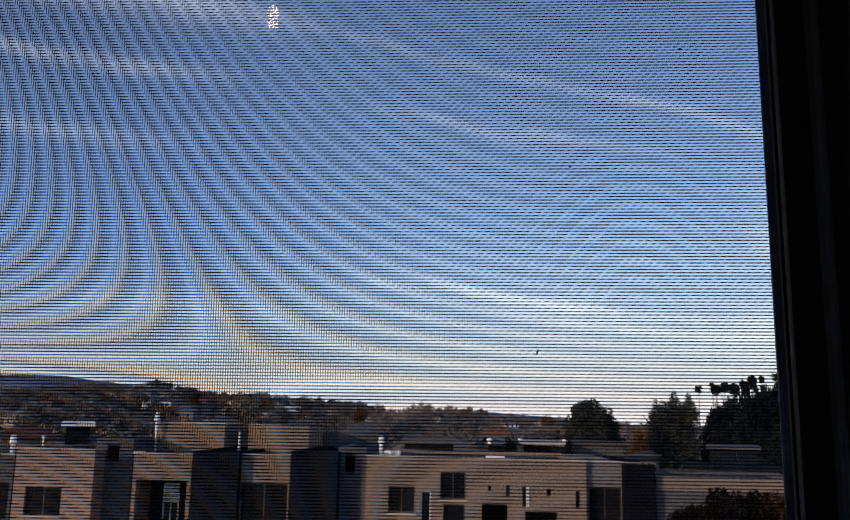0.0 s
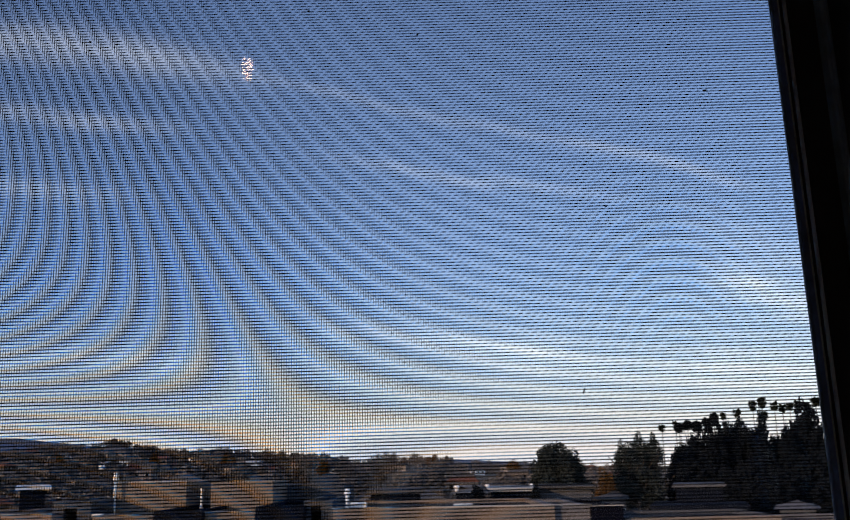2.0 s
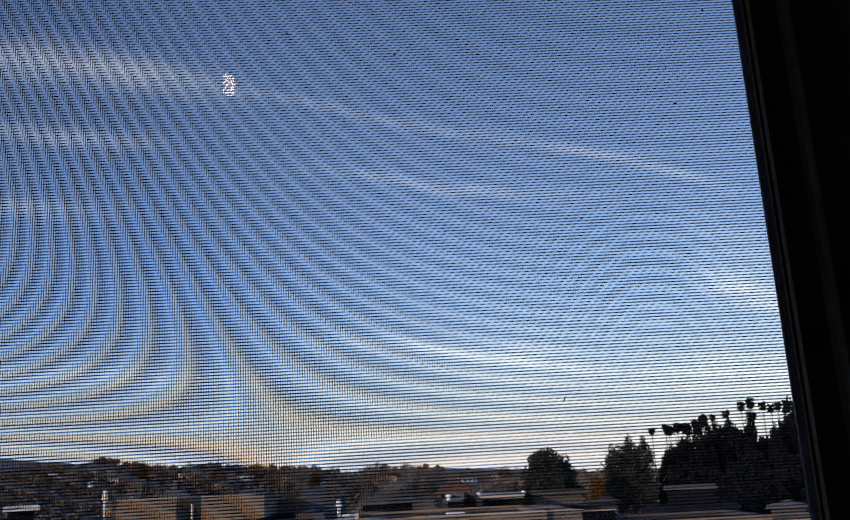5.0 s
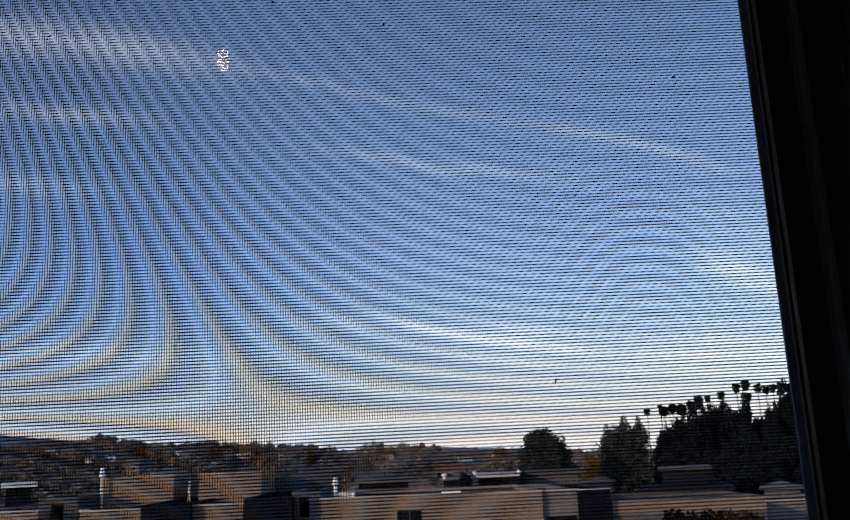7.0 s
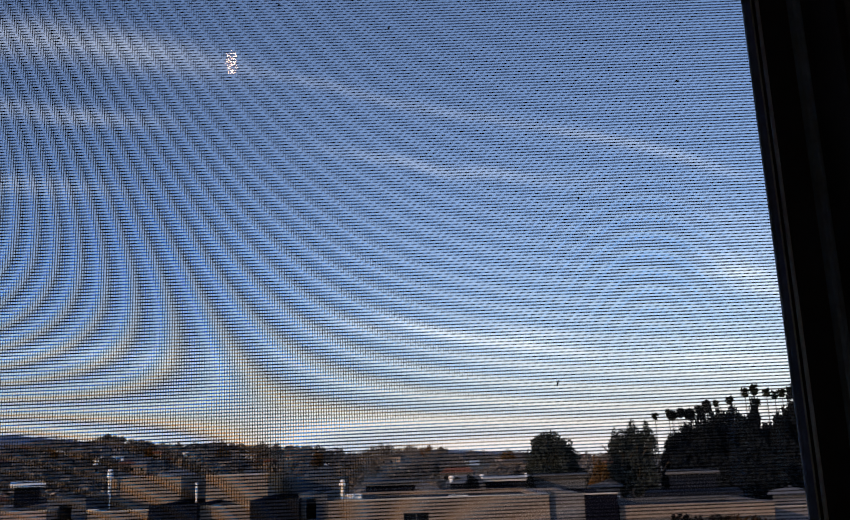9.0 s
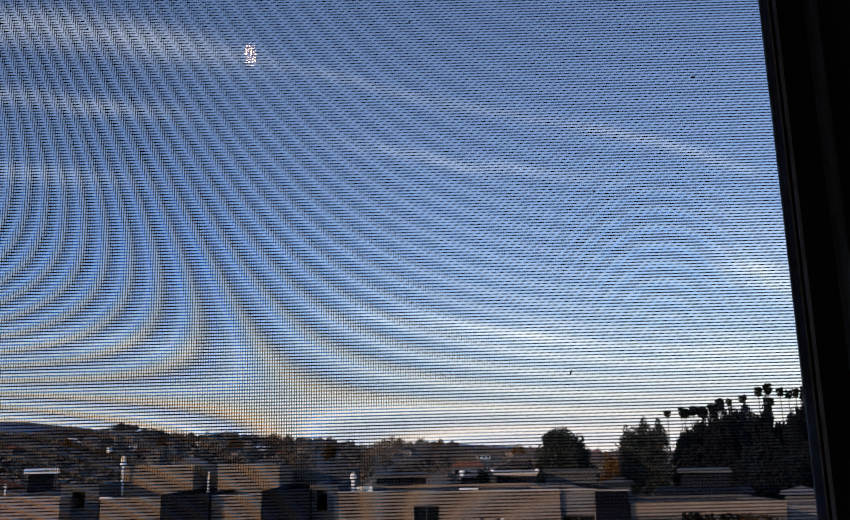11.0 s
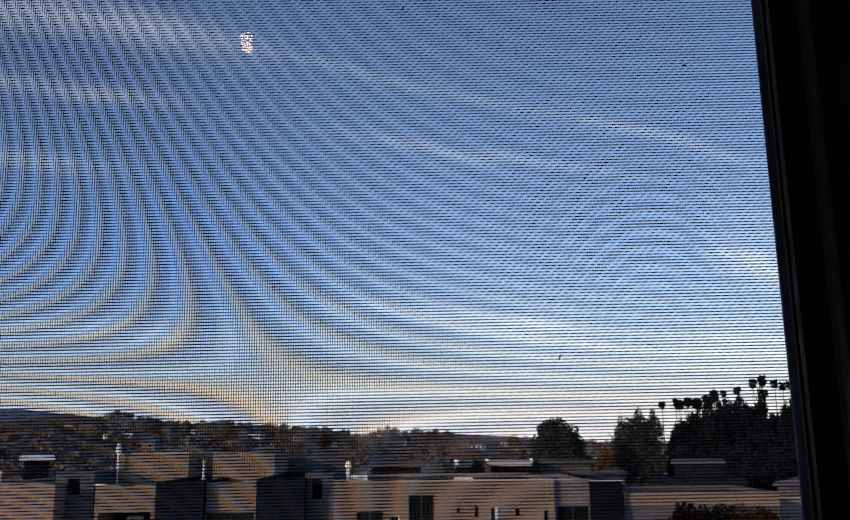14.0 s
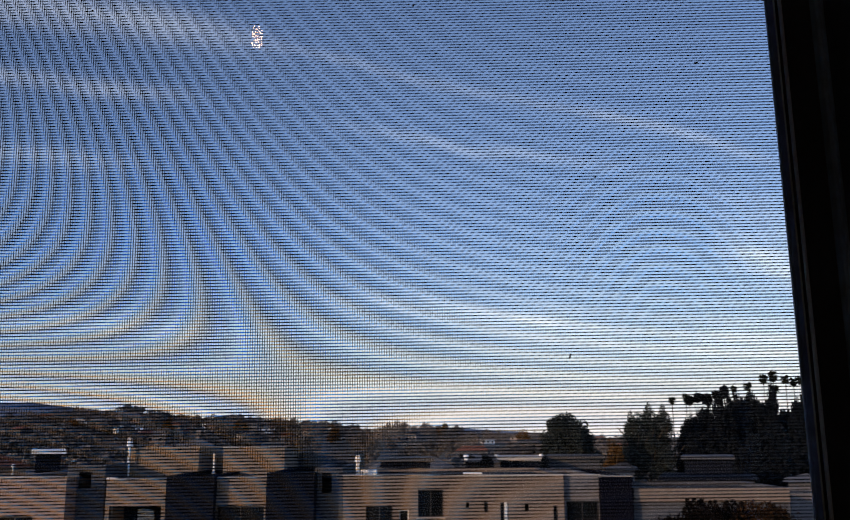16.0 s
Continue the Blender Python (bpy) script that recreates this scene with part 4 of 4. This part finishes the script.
# wooded crest, one mass of crowns
cv, cf = [], []
r = np.random.default_rng(5)
base = np.array([v.co for v in CROWNS["far"].vertices])[:1440]
for k in range(420):
    yy = r.uniform(640, 930)
    u = r.uniform(-0.66, 0.26)
    s = r.uniform(2.5, 5.5)
    g = ground_height(u * yy, yy)
    cv.append(base * (s, s, s * r.uniform(0.8, 1.5)) + (u * yy, yy, g + s * 0.7))
n = len(base)
me = bpy.data.meshes.new("crest_wood")
me.from_pydata(np.concatenate(cv).tolist(), [], np.arange(n * len(cv)).reshape(-1, 4).tolist())
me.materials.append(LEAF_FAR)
tagged(new("crest_wood", me), "wood along the far ridge, haze painted into its leaves", "wood", kind="stuff")


# ---- window, screen and room ----
def local(ob):
    ob.matrix_basis = TILT @ ob.matrix_basis
    return ob


EDGE, PLANE = 0.1911, 0.45
LEFT, LOW, HIGH = -0.46, -0.36, 0.46
PITCH_X, PITCH_Z = 0.00130, 0.00168
WEFT_R, WARP_R = 0.00036, 0.00025
screen = local(tagged(new("insect_screen"), "black woven insect screen in a black metal frame", "insect screen"))


def bulge(x, z):
    """The cloth sags a few millimetres out of its plane."""
    a = (x - LEFT) / (EDGE - LEFT)
    b = (z - LOW) / (HIGH - LOW)
    return 0.004 * math.sin(math.pi * a) * math.sin(math.pi * b)


def wires(across, pitch, radius, lo, hi, start, end, seg):
    """Threads across the screen, or upright ones."""
    vs, fs = [], []
    count = int((hi - lo) / pitch)
    for k in range(count + 1):
        c = lo + k * pitch
        first = len(vs)
        for j in range(seg + 1):
            s = start + (end - start) * j / seg
            x, z = (s, c) if across else (c, s)
            y = PLANE + bulge(x, z) + (0.0001 if across else -0.0001)
            for a in range(4):
                o = radius * math.cos(math.pi * a / 2), radius * math.sin(math.pi * a / 2)
                vs.append((x, y + o[0], z + o[1]) if across else (x + o[1], y + o[0], z))
        for j in range(seg):
            for a in range(4):
                p, q = first + 4 * j + a, first + 4 * j + (a + 1) % 4
                fs.append((p, q, q + 4, p + 4))
    return vs, fs


v1, f1 = wires(True, PITCH_Z, WEFT_R, LOW, HIGH, LEFT, EDGE + 0.002, 16)
v2, f2 = wires(False, PITCH_X, WARP_R, LEFT, EDGE, LOW, HIGH, 16)
for nm, vv, ff, mat in (("cross_threads", v1, f1, WEFT), ("upright_threads", v2, f2, WARP_THREAD)):
    me = bpy.data.meshes.new(nm)
    me.from_pydata(vv, [], ff)
    me.materials.append(mat)
    cloth = tagged(new(nm, me), "fine dark woven screen threads with painted moire bands", kind="stuff")
    cloth.parent = screen
FB = 0.0064
for nm, a in (("frame_bar", (EDGE, EDGE + FB, PLANE - 0.003, PLANE + 0.001, LOW - FB, HIGH + FB)), ("frame_bar", (LEFT - FB, LEFT, PLANE - 0.003, PLANE + 0.001, LOW - FB, HIGH + FB)),
              ("frame_bar", (LEFT, EDGE, PLANE - 0.003, PLANE + 0.001, LOW - FB, LOW)), ("frame_bar", (LEFT, EDGE, PLANE - 0.003, PLANE + 0.001, HIGH, HIGH + FB))):
    part(nm, boxed(*a, bevel=0.0012), BLACK_METAL, screen)
# added pale strip: the frame's highlight line as colour
part("highlight_strip", boxed(EDGE + 0.0037, EDGE + 0.0045, PLANE - 0.0037, PLANE - 0.0026, LOW, HIGH, bevel=0.0002), FRAME_HIGHLIGHT, screen, "thin pale strip that paints a highlight along the frame")
part("spline", boxed(EDGE + 0.0046, EDGE + 0.0062, PLANE - 0.0036, PLANE - 0.0026, LOW, HIGH, bevel=0.0004), BLACK_RUBBER, screen, "black rubber spline cord")
# specks caught in the cloth
for x, z, w, h in ((0.1500, 0.1946, 0.0012, 0.0005), (0.0722, 0.0324, 0.0004, 0.0016), (0.0906, 0.1298, 0.0005, 0.0005), (-0.0689, 0.2499, 0.0008, 0.0006),
                   (-0.1916, 0.2346, 0.0007, 0.0006), (-0.0076, 0.2336, 0.0006, 0.0005), (0.1729, 0.2519, 0.0006, 0.0005)):
    s = bmesh.new()
    bmesh.ops.create_icosphere(s, subdivisions=2, radius=1.0)
    for v in s.verts:
        k = 1 + 0.3 * noise.noise(v.co * 2 + Vector((x * 90, z * 90, 0)))
        v.co = Vector((x + v.co.x * w * k + v.co.z * h * 0.3, PLANE + bulge(x, z) - 0.0006 + v.co.y * 0.0005, z + v.co.z * h * k))
    local(tagged(finish("lint_speck", s, BLACK_RUBBER), "tiny dark speck of lint caught in the screen", "lint", "specks in the screen"))

# window frame round the screen and the closed pane outside it
W0, W1, H0, H1 = LEFT - FB - 0.0005, EDGE + FB + 0.0005, LOW - FB - 0.0005, HIGH + FB + 0.0005
win = local(tagged(new("window_1"), "closed casement window in a dark frame", "window", kind="structure"))


def ring(name, a, b, y0, y1, mat, bevel=0.0015):
    """Four bars round the opening, from a to b outside its edge."""
    part(name, boxed(W1 + a, W1 + b, y0, y1, H0 - b, H1 + b, bevel=bevel), mat, win)
    part(name, boxed(W0 - b, W0 - a, y0, y1, H0 - b, H1 + b, bevel=bevel), mat, win)
    part(name, boxed(W0 - a, W1 + a, y0, y1, H0 - b, H0 - a, bevel=bevel), mat, win)
    part(name, boxed(W0 - a, W1 + a, y0, y1, H1 + a, H1 + b, bevel=bevel), mat, win)


# stop and bead are paler to paint light lines into the dark jamb
ring("screen_stop", 0.0, 0.0013, PLANE - 0.0045, PLANE + 0.010, FRAME_HIGHLIGHT, 0.0005)
ring("inner_rail", 0.0015, 0.0178, PLANE - 0.003, PLANE + 0.010, BLACK_PAINT)
ring("casing_bead", 0.0180, 0.0225, PLANE - 0.010, PLANE + 0.010, BLACK_WOOD, 0.002)
ring("casing", 0.0227, 0.1000, PLANE - 0.046, PLANE + 0.010, BLACK_PAINT, 0.003)
ring("sash", 0.0450, 0.1000, PLANE + 0.012, PLANE + 0.090, BLACK_METAL)
pane = part("pane", boxed(W0 - 0.047, W1 + 0.047, 0.498, 0.502, H0 - 0.047, H1 + 0.047), GLASS, win)
pane.visible_shadow = False

# room out of view, kept small so more daylight bounces onto the frame
RX0, RX1, RY0, RZ0, RZ1 = -1.3, 0.95, -1.7, -1.55, 1.05
O = 0.1005
wall = holed_wall(RX0, RX1, RZ0, RZ1, PLANE - 0.040, PLANE + 0.16, [(W0 - O, W1 + O, H0 - O, H1 + O)])
bmesh.ops.recalc_face_normals(wall, faces=wall.faces)
local(tagged(finish("wall_window", wall, ROOM_PAINT), "near-white wall round the window, paled to bounce daylight", "wall", kind="structure"))
local(tagged(finish("wall_back", boxed(RX0, RX1, RY0 - 0.1, RY0, RZ0, RZ1), ROOM_PAINT), "unseen near-white wall that bounces daylight", "wall", kind="structure"))
local(tagged(finish("wall_left", boxed(RX0 - 0.1, RX0, RY0, PLANE + 0.16, RZ0, RZ1), ROOM_PAINT), "unseen near-white wall that bounces daylight", "wall", kind="structure"))
local(tagged(finish("wall_right", boxed(RX1, RX1 + 0.1, RY0, PLANE + 0.16, RZ0, RZ1), ROOM_PAINT), "unseen near-white wall that bounces daylight", "wall", kind="structure"))
local(tagged(finish("floor", boxed(RX0 - 0.1, RX1 + 0.1, RY0 - 0.1, PLANE + 0.16, RZ0 - 0.1, RZ0), FLOOR_CARPET), "unseen pale carpet floor that bounces daylight", "floor", kind="structure"))
local(tagged(finish("ceiling", boxed(RX0 - 0.1, RX1 + 0.1, RY0 - 0.1, PLANE + 0.16, RZ1, RZ1 + 0.1), ROOM_PAINT), "unseen near-white ceiling that bounces daylight", "ceiling", kind="structure"))

bm = boxed(-3.4, 3.0, -4.6, 0.58, -0.2, EYE + RZ0 - 0.22)
tagged(finish("building_base", bm, STUCCO_GREY), "plain stucco lower storeys of the building that holds the room", "building", kind="structure")

# the lamp whose image stands in the pane
LX, LY, LZ = -0.368, 2 * 0.498 - 1.739, 0.831
lamp = local(tagged(new("pendant_lamp"), "small lit warm bulb hanging from the ceiling", "lamp"))
bm = bmesh.new()
bmesh.ops.create_uvsphere(bm, u_segments=20, v_segments=14, radius=1.0)
for v in bm.verts:
    f = 0.0122 * max(math.hypot(v.co.x, v.co.y), 1e-6) ** -0.65
    v.co = Vector((LX + f * v.co.x, LY + f * v.co.y, LZ + 0.0225 * math.copysign(abs(v.co.z) ** 0.6, v.co.z)))
part("bulb", bm, BULB, lamp, "lit warm white bulb")
part("socket", tube(bmesh.new(), LX, LY, LZ + 0.022, LZ + 0.060, 0.012, 0.010, 16), BLACK_METAL, lamp)
part("cord", tube(bmesh.new(), LX, LY, LZ + 0.060, RZ1 - 0.012, 0.002, 0.002, 8), BLACK_RUBBER, lamp)
part("ceiling_rose", tube(bmesh.new(), LX, LY, RZ1 - 0.02, RZ1, 0.03, 0.04, 20), BLACK_METAL, lamp)
